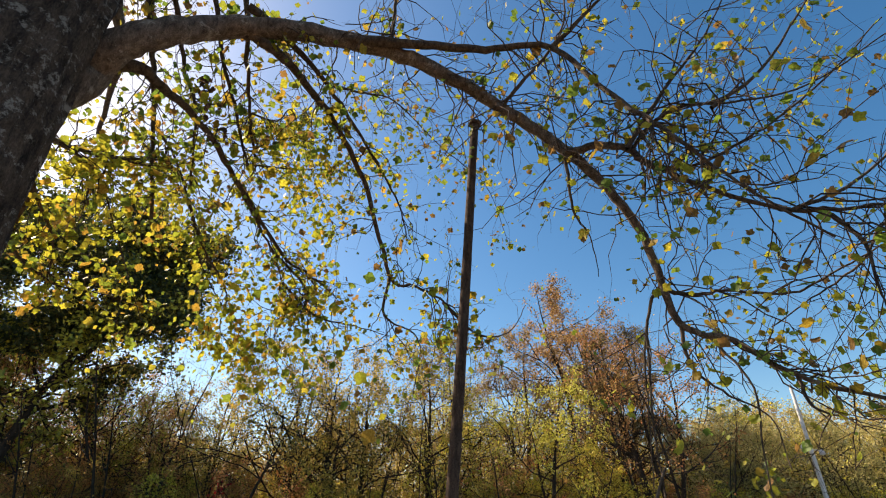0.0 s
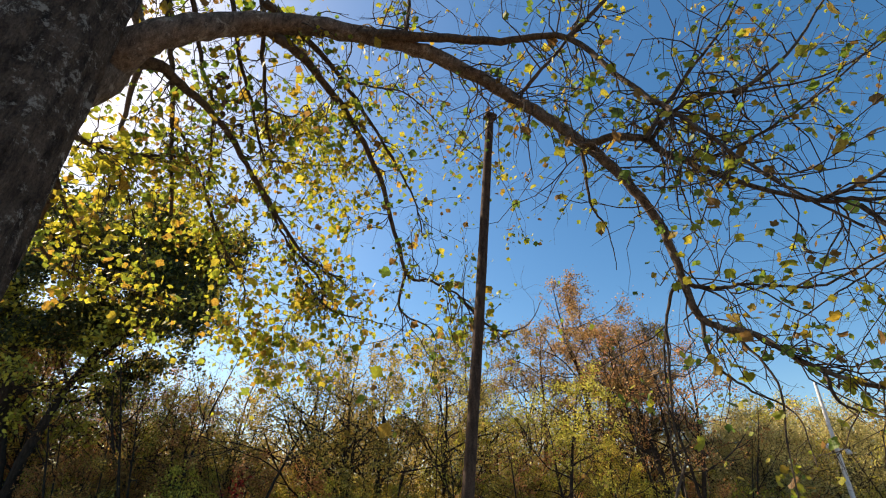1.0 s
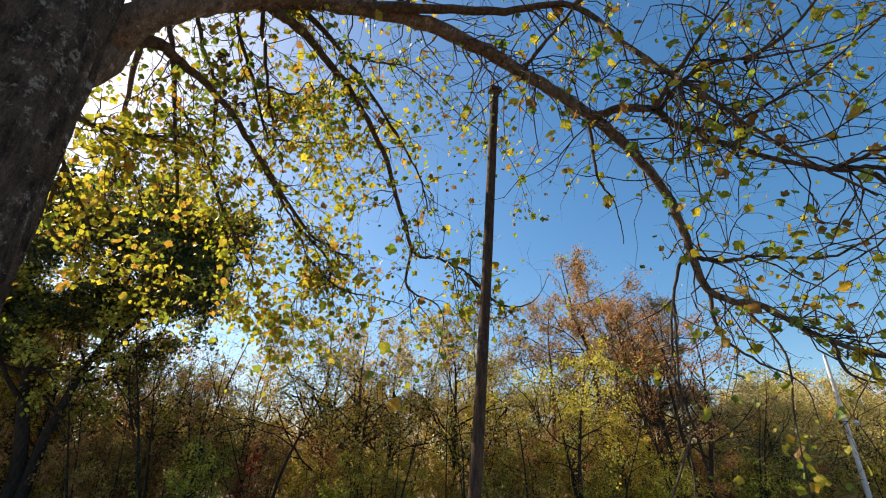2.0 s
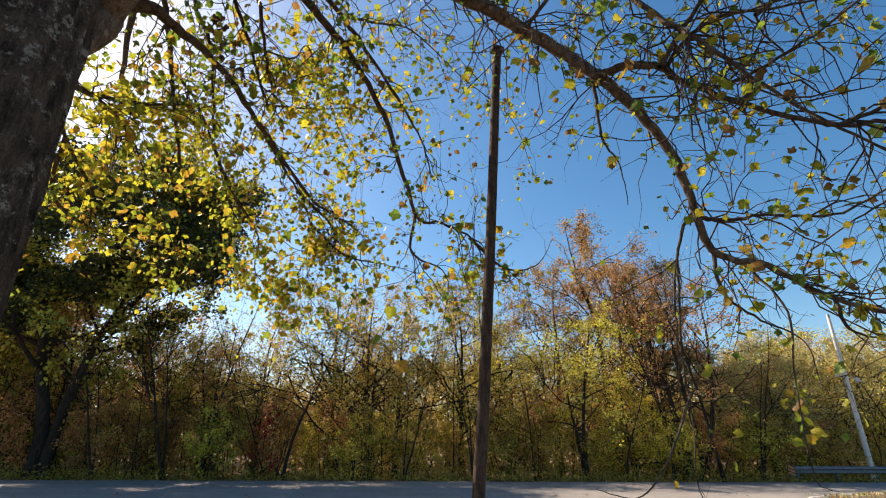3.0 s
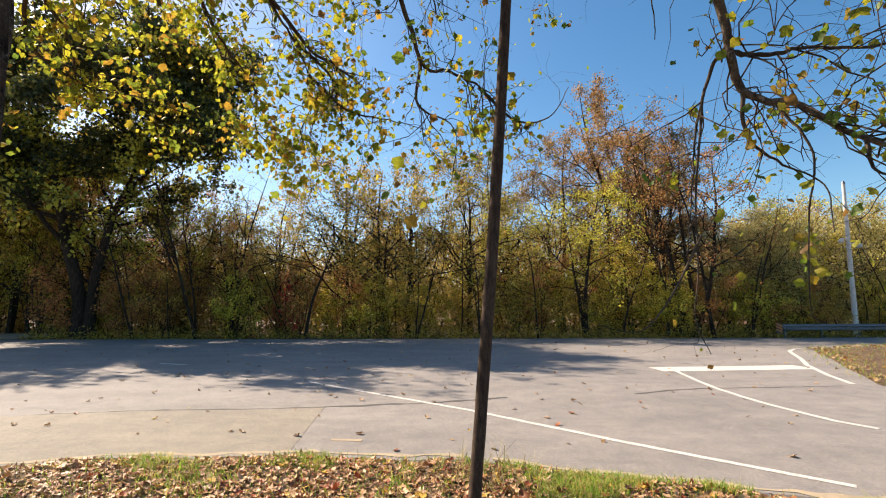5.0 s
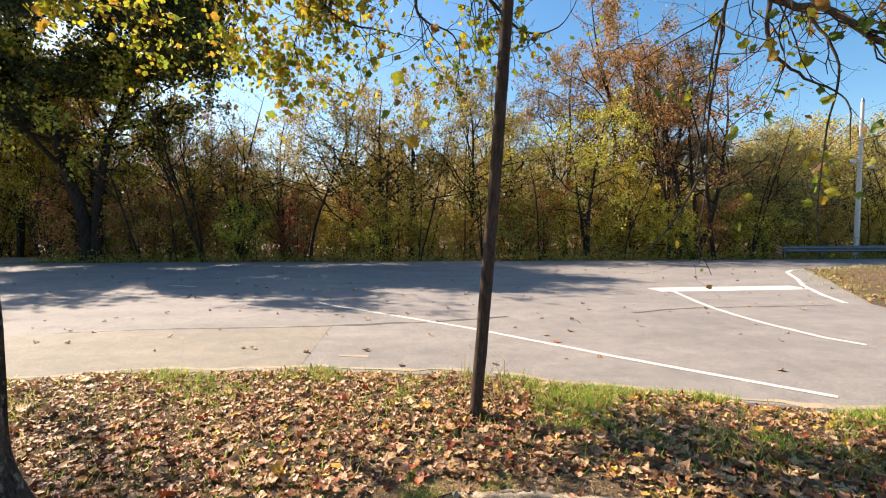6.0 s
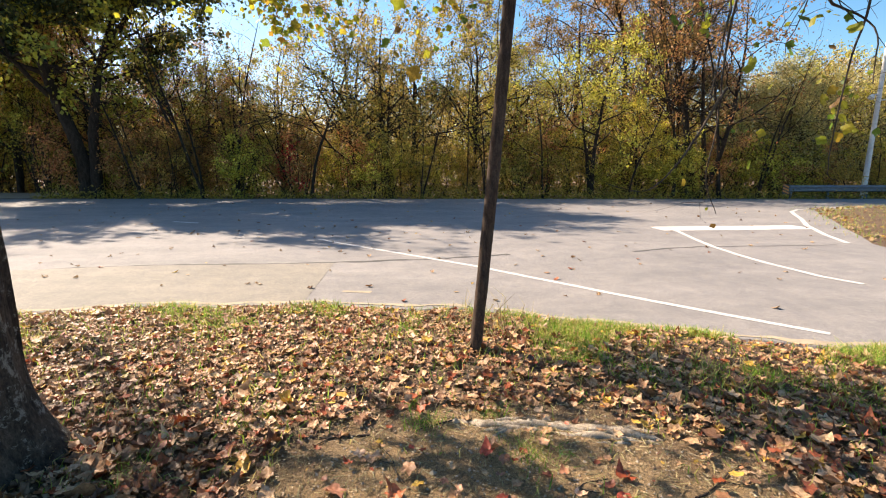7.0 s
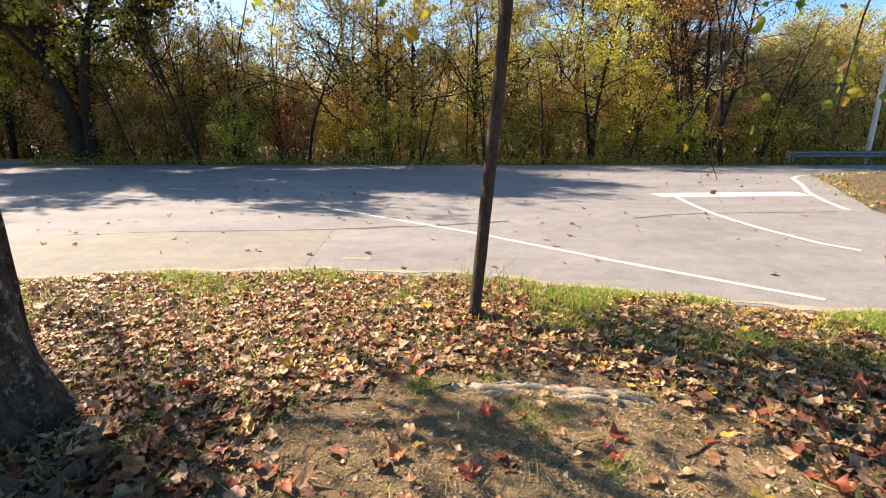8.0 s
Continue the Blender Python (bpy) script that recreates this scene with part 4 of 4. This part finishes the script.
slim = wood_tree("bare_tree", 31, 11, 0.09, 1, 3, 1, BROWN_LEAF, 250, 0.1, "slender nearly bare tree with thin upright branches", 0.08, 0.3)
set_down(slim, -7.0, 25.0)
slim_b = wood_tree("bare_tree", 32, 11, 0.085, 2, 3, 1, BROWN_LEAF, 200, 0.1, "slender nearly bare forked tree with thin branches", 0.14, 0.35)
set_down(slim_b, -12.6, 25.2)
olive = wood_tree("olive_green_tree", 41, 10.5, 0.17, 2, 4, 2, OLIVE_LEAF, 9200, 0.115, "rounded tree with small olive green leaves", 0.12, 0.2, clump=0.2)
set_down(olive, -1.8, 27.5)
gold = wood_tree("yellow_green_tree", 42, 9.0, 0.14, 2, 4, 2, YELLOW_LEAF, 8600, 0.115, "leafy tree turning yellow green in autumn", 0.1, 0.15, clump=0.2)
set_down(gold, 7.8, 25.6)
rust = wood_tree("rusty_leaved_tree", 43, 17.5, 0.24, 2, 4, 2, RUST_LEAF, 19000, 0.125, "tall tree with thinning rust brown leaves", 0.06, 0.3, clump=0.24, reach=0.31)
set_down(rust, 11.5, 30.5)
brown = wood_tree("brown_leaved_tree", 44, 12, 0.2, 3, 3, 2, BROWN_LEAF, 6000, 0.11, "many-stemmed tree with dull brown leaves", 0.1, 0.3, clump=0.22, reach=0.3)
set_down(brown, 13.6, 25.6)
bush = wood_tree("wild_shrub", 51, 3.6, 0.03, 5, 2, 1, YELLOW_LEAF, 3800, 0.095, "dense wild shrub with yellow green leaves", 0.22, 0.1, category="shrub", clump=0.17, reach=0.4)
set_down(bush, -4.2, 25.6)
bush_b = wood_tree("wild_shrub", 52, 4.2, 0.03, 5, 2, 1, OLIVE_LEAF, 3800, 0.095, "dense wild shrub with olive leaves", 0.22, 0.1, category="shrub", clump=0.17, reach=0.4)
set_down(bush_b, 4.0, 25.7)
bush_c = wood_tree("wild_shrub", 53, 4.0, 0.03, 5, 2, 1, BROWN_LEAF, 3800, 0.095, "tangled wild shrub with brown leaves", 0.22, 0.1, category="shrub", clump=0.18, reach=0.4)
set_down(bush_c, -14.5, 25.8)
tan = wood_tree("tan_green_tree", 55, 8.5, 0.12, 3, 4, 2, TAN_LEAF, 14000, 0.105, "full tree with fine tan green autumn leaves", 0.12, 0.1, clump=0.26, reach=0.36)
set_down(tan, 19.6, 28.5)
sumac = wood_tree("red_sapling", 54, 3.4, 0.025, 1, 3, 1, RED_LEAF, 260, 0.13, "small sapling with bright red leaves", 0.1, 0.2, category="shrub", clump=0.2, reach=0.25)
set_down(sumac, -7.9, 24.8)

rr = np.random.default_rng(77)
# named neighbours of the wood's edge
place(slim, -11.0, 25.1, 1.05, 70)
place(slim, -13.9, 26.5, 1.1, 160)
place(slim_b, -9.5, 28.5, 1.0, 220)
place(olive, -10.4, 31.0, 0.95, 40)
place(olive, -5.0, 28.0, 1.06, 120)
place(olive, 1.8, 28.5, 1.02, 200)
place(olive, -3.0, 26.4, 0.96, 80)
place(gold, 4.6, 29.0, 1.05, 150)
place(gold, 10.6, 26.4, 0.66, 260)
place(rust, 8.2, 32.0, 0.8, 100)
place(rust, 14.6, 30.0, 0.78, 200)
place(rust, 13.0, 28.4, 0.7, 30)
place(tan, 17.2, 28.4, 0.85, 140)
place(slim, 11.9, 24.9, 1.0, 60)
place(slim_b, 12.9, 25.0, 1.05, 310)
place(slim, 14.4, 24.9, 1.1, 200)
place(slim, -19.9, 26.0, 0.8, 20)
place(slim_b, 2.2, 25.0, 0.62, 30)
place(slim_b, -1.2, 25.1, 0.66, 110)
place(slim, 5.2, 25.0, 0.6, 230)
place(slim_b, -3.7, 25.0, 0.7, 240)
place(slim, 9.6, 25.0, 0.65, 330)
place(slim_b, 16.4, 25.2, 0.8, 140)
place(slim_b, -15.8, 25.0, 0.8, 10)
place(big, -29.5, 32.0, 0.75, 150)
place(gold, -23.6, 27.6, 0.75, 15)
place(gold, -14.6, 28.6, 0.98, 75)
place(gold, -27.0, 27.5, 0.9, 200)
place(brown, -22.0, 29.0, 0.9, 30)
place(brown, -15.5, 29.5, 0.75, 75)
place(olive, -25.0, 28.0, 1.0, 20)
place(olive, -29.0, 30.0, 1.1, 290)
place(olive, -33.5, 27.0, 1.1, 10)
for i, (x, y, k) in enumerate(((-13.0, 29.5, 0.8), (-16.5, 31, 0.95), (-20.0, 28.0, 0.85), (-23.5, 31, 1.0), (-26.5, 33, 1.1), (-30.5, 35, 1.2), (-11.5, 27.3, 0.62), (-9.0, 27.0, 0.6), (-36, 31, 1.2), (-40, 29, 1.2))):
    place((olive, brown, brown, olive)[i % 4], x, y, k, 67 * i)
for i in range(15):
    x = 19.5 + i * 2.9 + rr.uniform(-1, 1)
    place((tan, tan, gold, tan)[i % 4], x, 29 + i * 0.75 + rr.uniform(-1.5, 2.5), rr.uniform(0.75, 1.1) * (1 + i * 0.02), rr.uniform(0, 360))
# the second row
for i in range(16):
    x = -46 + i * 6.0 + rr.uniform(-1.4, 1.4)
    if 2 < x < 34:
        continue
    k = 0.5 if -15 < x < -6 else 0.85
    place((olive, brown, gold if x > 0 else olive)[int(rr.integers(0, 3))], x, rr.uniform(33, 40), k * rr.uniform(0.85, 1.1), rr.uniform(0, 360))
# shrubs along the edge
for i in range(42):
    x = -30 + i * 1.48 + rr.uniform(-0.5, 0.5)
    if -27 < x < -22:
        continue
    pick = (bush_c, bush, bush_b, bush_c)[int(rr.integers(0, 4))] if x < -5 else (bush, bush, bush_b, bush_b, bush_c)[int(rr.integers(0, 5))]
    place(pick, x, rr.uniform(25.4, 27.4), rr.uniform(0.7, 1.15), rr.uniform(0, 360))
for i in range(22):
    x = -40 + i * 4.0 + rr.uniform(-1, 1)
    place((bush_b, bush_c, bush)[int(rr.integers(0, 3))], x, rr.uniform(28.5, 31), rr.uniform(1.1, 1.5), rr.uniform(0, 360))


# the rows behind, which close the view between the stems
for i in range(34):
    x = -58 + i * 3.5 + rr.uniform(-1.2, 1.2)
    k = 0.62 if -17 < x < -9 else 0.86 if x < 0 else 0.9
    place((olive, brown, gold, olive, rust)[int(rr.integers(0, 5))] if x > 2 else (olive, brown, olive)[int(rr.integers(0, 3))], x, rr.uniform(38, 47), k * rr.uniform(0.85, 1.15) * (0.72 if x > 2 and i % 5 == 4 else 1.0), rr.uniform(0, 360))


def far_woods():
    """Woods further back, a closed band behind the single trees."""
    rng = np.random.default_rng(62)
    N = 130000
    x = rng.uniform(-85, 95, N)
    y = rng.uniform(43, 54, N)
    top = np.array([8.2 + 3.0 * noise.noise((v * 0.13, 0, 5)) + 2.2 * noise.noise((v * 0.45, 2, 5)) + max(0, (v - 22) * 0.12) - 2.6 * math.exp(-((v + 20) / 7) ** 2) for v in x])
    z = rng.uniform(0, 1, N) ** 0.8 * top
    V, F = spread(rng, np.stack([x, y, z], 1), rng.uniform(0.17, 0.42, N), SPRIG, 0.1)
    tagged(new("far_woods", fast_mesh("far_woods", V, F, SHADY_LEAF)), "far olive woods in dark shade tones between the trunks", "woods", "", "stuff")


far_woods()


def understory():
    """Brush and thin dark stems that close the wood's foot behind the first shrubs."""
    rng = np.random.default_rng(63)
    N = 62000
    x = rng.uniform(-48, 46, N)
    y = rng.uniform(29, 36, N)
    z = rng.uniform(0, 1, N) * np.array([3.6 + 2.0 * noise.noise((v * 0.35, 1, 8)) for v in x]) - 0.2
    V, F = spread(rng, np.stack([x, y, z], 1), rng.uniform(0.09, 0.24, N), SPRIG, 0.1)
    tagged(new("understory", fast_mesh("understory", V, F, SHADY_LEAF)), "tangled brush in dark shade tones deeper in the woods", "brush", "", "stuff")
    stems = Tubes()
    for _ in range(240):
        px, py = rng.uniform(-40, 44), rng.uniform(25.4, 34)
        lean = rng.normal(0, 0.16, 2)
        h = rng.uniform(2.5, 8.0)
        u = np.linspace(0, 1, 6)
        line = np.stack([px + lean[0] * h * u + 0.12 * np.sin(u * 5 + px), py + lean[1] * h * u, -0.3 + h * u], 1)
        stems.add(line, (0.012 + 0.004 * h) * (1 - 0.7 * u), 5)
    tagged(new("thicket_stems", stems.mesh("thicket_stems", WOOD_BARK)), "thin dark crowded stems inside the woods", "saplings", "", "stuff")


understory()


def verge_weeds():
    rng = np.random.default_rng(61)
    N = 26000
    x = rng.uniform(-21.3, 40, N)
    y = FAR_EDGE + 0.1 + np.abs(rng.standard_normal(N)) * 1.6
    z = -0.05 + np.abs(rng.standard_normal(N)) * (0.12 + 0.25 * np.minimum(1.6, y - FAR_EDGE))
    V, F = spread(rng, np.stack([x, y, z], 1), rng.uniform(0.05, 0.14, N), SPRIG, -0.3)
    tagged(new("verge_weeds", fast_mesh("verge_weeds", V, F, OLIVE_LEAF)), "low weeds and brush along the far road edge", "weeds", "", "stuff")


verge_weeds()


# ---- the lawn: grass, fallen leaves ----
def lawn_points(rng, n, keep):
    out = []
    while len(out) < n:
        x, y = rng.uniform(-9, 8), rng.uniform(-6, 5.75)
        if y < 0.4 and rng.uniform() > 0.3 or abs(x) > 6 and rng.uniform() > 0.5:
            continue
        if y < near_edge(x) - 0.02 and rng.uniform() < keep(x, y):
            out.append((x, y, ground_height(x, y)))
    return np.array(out)


def dirt(x, y):
    """1 on the bare patch, 0 off it."""
    d = ((x - 0.35) / 1.75) ** 2 + ((y - 1.7) / 1.45) ** 2 + 0.5 * noise.noise((x * 1.3, y * 1.3, 9))
    return 1.0 if d < 0.8 else max(0.0, 1 - (d - 0.8) / 0.5)


def green(x, y):
    """How grassy the lawn is: lush along the road, more so towards the side road."""
    e = near_edge(x) - y
    g = math.exp(-(e / 0.6) ** 2) * (0.75 if x > 0.3 else 0.27) + (1.0 if x > 0.8 else 0.2) * math.exp(-((e - 0.5) / 0.75) ** 2)
    tuft = 0.35 + 1.4 * noise.noise((x * 1.1, y * 1.1, 2)) + 0.9 * noise.noise((x * 4.5, y * 4.5, 6))
    return min(1.0, max(0.03, g * max(0.0, tuft)))


def blades(rng, P, height, width):
    N = len(P)
    a = rng.uniform(0, 2 * np.pi, N)
    side = np.stack([np.cos(a), np.sin(a), 0 * a], 1) * width
    tilt = rng.standard_normal((N, 3)) * 0.45
    tilt[:, 2] = 1
    tip = tilt / np.linalg.norm(tilt, axis=1)[:, None] * (height * rng.uniform(0.4, 1.2, N))[:, None]
    bend = rng.standard_normal((N, 3)) * 0.3 * height
    bend[:, 2] = -np.abs(bend[:, 2]) * 0.4
    V = np.stack([P - side, P + side, P + tip * 0.55 + side * 0.7, P + tip * 0.55 - side * 0.7, P + tip + bend + side * 0.08, P + tip + bend - side * 0.08], 1)
    F = np.array([(0, 1, 2, 3), (3, 2, 4, 5)])[None] + (np.arange(N) * 6)[:, None, None]
    return V.reshape(-1, 3), F.reshape(-1, 4)


def lawn():
    rng = np.random.default_rng(71)
    P = lawn_points(rng, 30000, lambda x, y: green(x, y) * (1 - 0.93 * dirt(x, y)))
    V, F = blades(rng, P, 0.125, 0.0045)
    tagged(new("lawn_grass", fast_mesh("lawn_grass", V, F, GRASS)), "uneven green grass along the roadside", "grass", "", "stuff")
    P = lawn_points(rng, 16000, lambda x, y: 0.75 - 0.25 * dirt(x, y))
    V, F = blades(rng, P, 0.07, 0.0026)
    tagged(new("dry_grass", fast_mesh("dry_grass", V, F, STRAW)), "dry straw-coloured grass among the leaves", "grass", "", "stuff")
    P = lawn_points(rng, 38000, lambda x, y: (1 - 0.91 * dirt(x, y)) * (1 - 0.5 * green(x, y)) * (1.0 if x < 2.2 or y < 3.6 else 0.6))
    P[:, 2] += rng.uniform(0.003, 0.05, len(P))
    size = rng.choice([0.03, 0.048, 0.068, 0.092, 0.125], len(P), p=[0.22, 0.3, 0.26, 0.16, 0.06]) * rng.uniform(0.85, 1.15, len(P))
    # round the foot of the tree lie larger, redder leaves
    foot = np.exp(-((P[:, 0] + 1.7) / 1.6) ** 2 - ((P[:, 1] - 1.7) / 1.3) ** 2)
    side = np.exp(-((P[:, 0] - 2.6) / 1.2) ** 2 - ((P[:, 1] - 2.4) / 1.0) ** 2)
    drift = np.array([noise.noise((x * 0.9, y * 0.9, 5)) for x, y, z in P])
    size = size * (1 + 0.45 * foot + 0.3 * side)
    red = rng.uniform(0, 1, len(P)) < 0.08 + 0.85 * foot + 0.2 * side + 0.5 * np.clip(drift, 0, 1)
    # the nearest ones lie singly
    near = np.argsort((P[:, 0] - 0.2) ** 2 + (P[:, 1] - 1.4) ** 2)[:300]
    rest = np.setdiff1d(np.arange(len(P)), near)
    heaps = []
    for pick, mat, label in ((rest[~red[rest]], LITTER, "thick scatter of tan and pale brown fallen leaves"), (rest[red[rest]], RUSSET, "dark red and russet fallen leaves round the trunk")):
        V, F = strew(rng, P[pick], size[pick], 0.0, 0.88)
        heaps.append(tagged(new("leaf_litter", fast_mesh("leaf_litter", V, F, mat, True)), label, "fallen leaves", "", "stuff"))
    shapes = []
    for k in range(16):
        v, f = spread(rng, np.zeros((1, 3)), [0.1], DRY[k % 9], 0.0, 0.97, 0.15)
        shapes.append(fast_mesh("leaf", v, f, RUSSET if k > 7 else LITTER, True))
    for i in near:
        leaf = new("leaf", shapes[int(i) % 8 + (8 if red[i] else 0)])
        leaf.parent = heaps[1 if red[i] else 0]
        leaf.matrix_basis = Matrix.Translation(P[i]) @ pose(0, 0, 0, 0, 0, float(rng.uniform(0, 360))) @ Matrix.Scale(float(size[i]) / 0.1, 4)
    # crumbs of leaf and flattened straw on the bare soil
    P = lawn_points(rng, 9000, lambda x, y: dirt(x, y))
    P[:, 2] += 0.006
    V, F = spread(rng, P, rng.uniform(0.005, 0.022, len(P)), SPRIG, 0.0, 0.9)
    tagged(new("leaf_crumbs", fast_mesh("leaf_crumbs", V, F, CRUMB)), "crumbled bits of leaf on bare soil", "fallen leaves", "", "stuff")
    P = lawn_points(rng, 26000, lambda x, y: 1 - 0.92 * dirt(x, y))
    P[:, 2] += rng.uniform(0.004, 0.03, len(P))
    V, F = spread(rng, P, rng.uniform(0.012, 0.045, len(P)), SPRIG, 0.0, 0.7)
    tagged(new("leaf_scraps", fast_mesh("leaf_scraps", V, F, LITTER)), "torn scraps of brown leaves among the litter", "fallen leaves", "", "stuff")
    P = lawn_points(rng, 15000, lambda x, y: 0.25 + 0.75 * dirt(x, y))
    P[:, 2] += 0.008
    V, F = spread(rng, P, rng.uniform(0.03, 0.11, len(P)), STALK, 0.0, 0.8)
    tagged(new("straw", fast_mesh("straw", V, F, STRAW)), "flattened dry straw on the bare soil", "straw", "", "stuff")
    # taller dry stems by the post, and tufts on the bare soil
    P = np.stack([rng.normal(0.45, 0.3, 90), rng.normal(4.75, 0.3, 90), np.full(90, 0.02)], 1)
    V, F = blades(rng, P, 0.36, 0.004)
    tagged(new("tall_weeds", fast_mesh("tall_weeds", V, F, STRAW)), "tall thin dry stems standing by the post", "weeds", "", "stuff")
    P = np.concatenate([np.stack([rng.normal(x, s, n), rng.normal(y, s, n), np.full(n, 0.02)], 1) for x, y, s, n in ((0.55, 2.55, 0.1, 220), (-0.1, 2.9, 0.07, 120), (-1.75, 2.35, 0.09, 160), (0.9, 2.1, 0.05, 60), (-0.75, 1.75, 0.06, 90), (-0.35, 1.55, 0.08, 110), (0.35, 3.0, 0.06, 80), (-1.2, 2.9, 0.08, 130))])
    V, F = blades(rng, P, 0.1, 0.0032)
    tagged(new("grass_tufts", fast_mesh("grass_tufts", V, F, GRASS)), "small grass tufts in the bare soil", "grass", "", "stuff")
    # the far corner of the side road
    N = 4200
    P = np.stack([rng.uniform(9.5, 24, N), rng.uniform(8.5, 19, N), np.zeros(N)], 1)
    inside = (P[:, 0] > 9.6 + 0.58 * (P[:, 1] - 10.4) - 0.15) & (P[:, 1] < 18.6)
    P = P[inside]
    P[:, 2] = 0.06 + 0.13 * np.clip((P[:, 0] - (9.6 + 0.58 * (P[:, 1] - 10.4))) / 5, 0, 1.2)
    V, F = strew(rng, P, rng.uniform(0.06, 0.16, len(P)), 0.0, 0.6)
    tagged(new("corner_leaves", fast_mesh("corner_leaves", V, F, LITTER)), "tan leaves scattered over the grassy corner", "fallen leaves", "", "stuff")
    Q = P[rng.integers(0, len(P), 9000)] + np.stack([rng.normal(0, 0.3, 9000), rng.normal(0, 0.3, 9000), np.full(9000, -0.03)], 1)
    V, F = blades(rng, Q, 0.15, 0.007)
    tagged(new("corner_grass", fast_mesh("corner_grass", V, F, GRASS)), "short mixed grass on the road corner", "grass", "", "stuff")
    # stray leaves on the asphalt and on the corner
    x, y = rng.uniform(-14, 12, 420), rng.uniform(5.3, 22, 420) 
    P = np.stack([x, y, np.full(420, 0.012)], 1)
    V, F = strew(rng, P, rng.uniform(0.05, 0.12, len(P)), 0.0, 0.85)
    tagged(new("road_leaves", fast_mesh("road_leaves", V, F, LITTER)), "scattered dry leaves lying on the asphalt", "fallen leaves", "", "stuff")


lawn()


# ---- small things on the bare patch ----
def exposed_root():
    rng = np.random.default_rng(81)
    root = thing("tree_root", (0, 0, 0), "weathered grey exposed root in the bare soil", "root")
    t = Tubes()
    pts = [(0.1, 2.95, 0.0), (0.3, 2.86, 0.03), (0.52, 2.88, 0.04), (0.75, 2.84, 0.03), (1.0, 2.8, 0.035), (1.25, 2.76, 0.03), (1.5, 2.68, 0.0)]
    P = np.array(pts)
    u = np.linspace(0, len(P) - 1, 32)
    Q = np.stack([np.interp(u, range(len(P)), P[:, k]) for k in range(3)], 1) + rng.standard_normal((32, 3)) * 0.005
    taper = np.clip(np.minimum(u, (len(P) - 1 - u) * 0.8) * 1.2, 0.15, 1.0)
    for dy, dz, r in ((0.0, 0.0, 0.036), (0.06, -0.012, 0.026), (-0.055, -0.014, 0.03), (-0.1, -0.025, 0.02)):
        strand = Q + np.stack([0.06 * dy * u, dy * (0.4 + 0.6 * taper) + 0.012 * np.sin(u * 2.3 + dy * 40), dz + 0.006 * np.sin(u * 3.1 + dy * 60)], 1)
        t.add(strand, r * taper, 9, 0.07, rng)
    for k, (dx, dy) in enumerate(((-0.3, 0.12), (-0.3, -0.2), (0.4, -0.14), (0.3, 0.1))):
        b = Q[4 + 6 * k]
        t.add([b, b + (dx * 0.5, dy * 0.6, 0.0), b + (dx, dy, -0.03)], [0.024, 0.014, 0.006], 7, 0.08, rng)
    under(new("root", t.mesh("root", ROOT_WOOD)), root)


def fallen_twig(x, y, length, turn, r):
    rng = np.random.default_rng(int(abs(x * 100 + y * 1000)))
    twig = thing("fallen_twig", (x, y, ground_height(x, y) + r), "thin dry fallen twig on the soil", "twig", "fallen twigs")
    t = Tubes()
    d = np.array([math.cos(radians(turn)), math.sin(radians(turn)), 0])
    n = 8
    pts = [np.zeros(3)]
    for _ in range(n):
        d = unit(d + np.array([rng.normal(0, 0.18), rng.normal(0, 0.18), 0]))
        pts.append(pts[-1] + d * length / n)
    t.add(pts, np.linspace(r, r * 0.4, n + 1), 6)
    side = unit(d + np.array([-d[1], d[0], 0]) * rng.choice([-1, 1]))
    t.add([pts[4], pts[4] + side * length * 0.15, pts[4] + side * length * 0.28 + np.array([0, 0, 0.01])], [r * 0.6, r * 0.4, r * 0.2], 5)
    under(new("stem", t.mesh("stem", TWIG)), twig)


def pebbles():
    rng = np.random.default_rng(91)
    V, F = [], []
    base = np.array([(1, 0, 0), (0, 1, 0), (-1, 0, 0), (0, -1, 0), (0, 0, 0.8), (0, 0, -0.8)])
    tri = np.array([(0, 1, 4), (1, 2, 4), (2, 3, 4), (3, 0, 4), (1, 0, 5), (2, 1, 5), (3, 2, 5), (0, 3, 5)])
    for _ in range(2600):
        x, y = rng.normal(0.3, 1.0), rng.uniform(0.2, 3.4)
        s = rng.uniform(0.003, 0.012) * (3 if rng.uniform() < 0.02 else 1)
        a = rng.uniform(0, 6.28)
        R = np.array([(math.cos(a), -math.sin(a), 0), (math.sin(a), math.cos(a), 0), (0, 0, 1)])
        F.append(tri + 6 * len(V))
        V.append((base * s * rng.uniform(0.6, 1.3, (6, 3))) @ R.T + np.array([x, y, ground_height(x, y) + s * 0.3]))
    tagged(new("pebbles", fast_mesh("pebbles", np.concatenate(V), np.concatenate(F), GRIT)), "small tan grit and pebbles on bare soil", "gravel", "", "stuff")


exposed_root()
for args in ((-0.45, 2.75, 0.5, 200, 0.007), (0.1, 1.9, 0.45, -20, 0.009), (-0.2, 2.3, 0.35, 140, 0.005), (0.6, 2.1, 0.4, 60, 0.005), (1.3, 2.2, 0.5, 20, 0.007), (-0.8, 1.9, 0.4, 70, 0.005), (0.2, 2.95, 0.4, 170, 0.006), (1.0, 1.7, 0.35, -50, 0.005), (-0.1, 1.5, 0.5, 10, 0.006)):
    fallen_twig(*args)
pebbles()
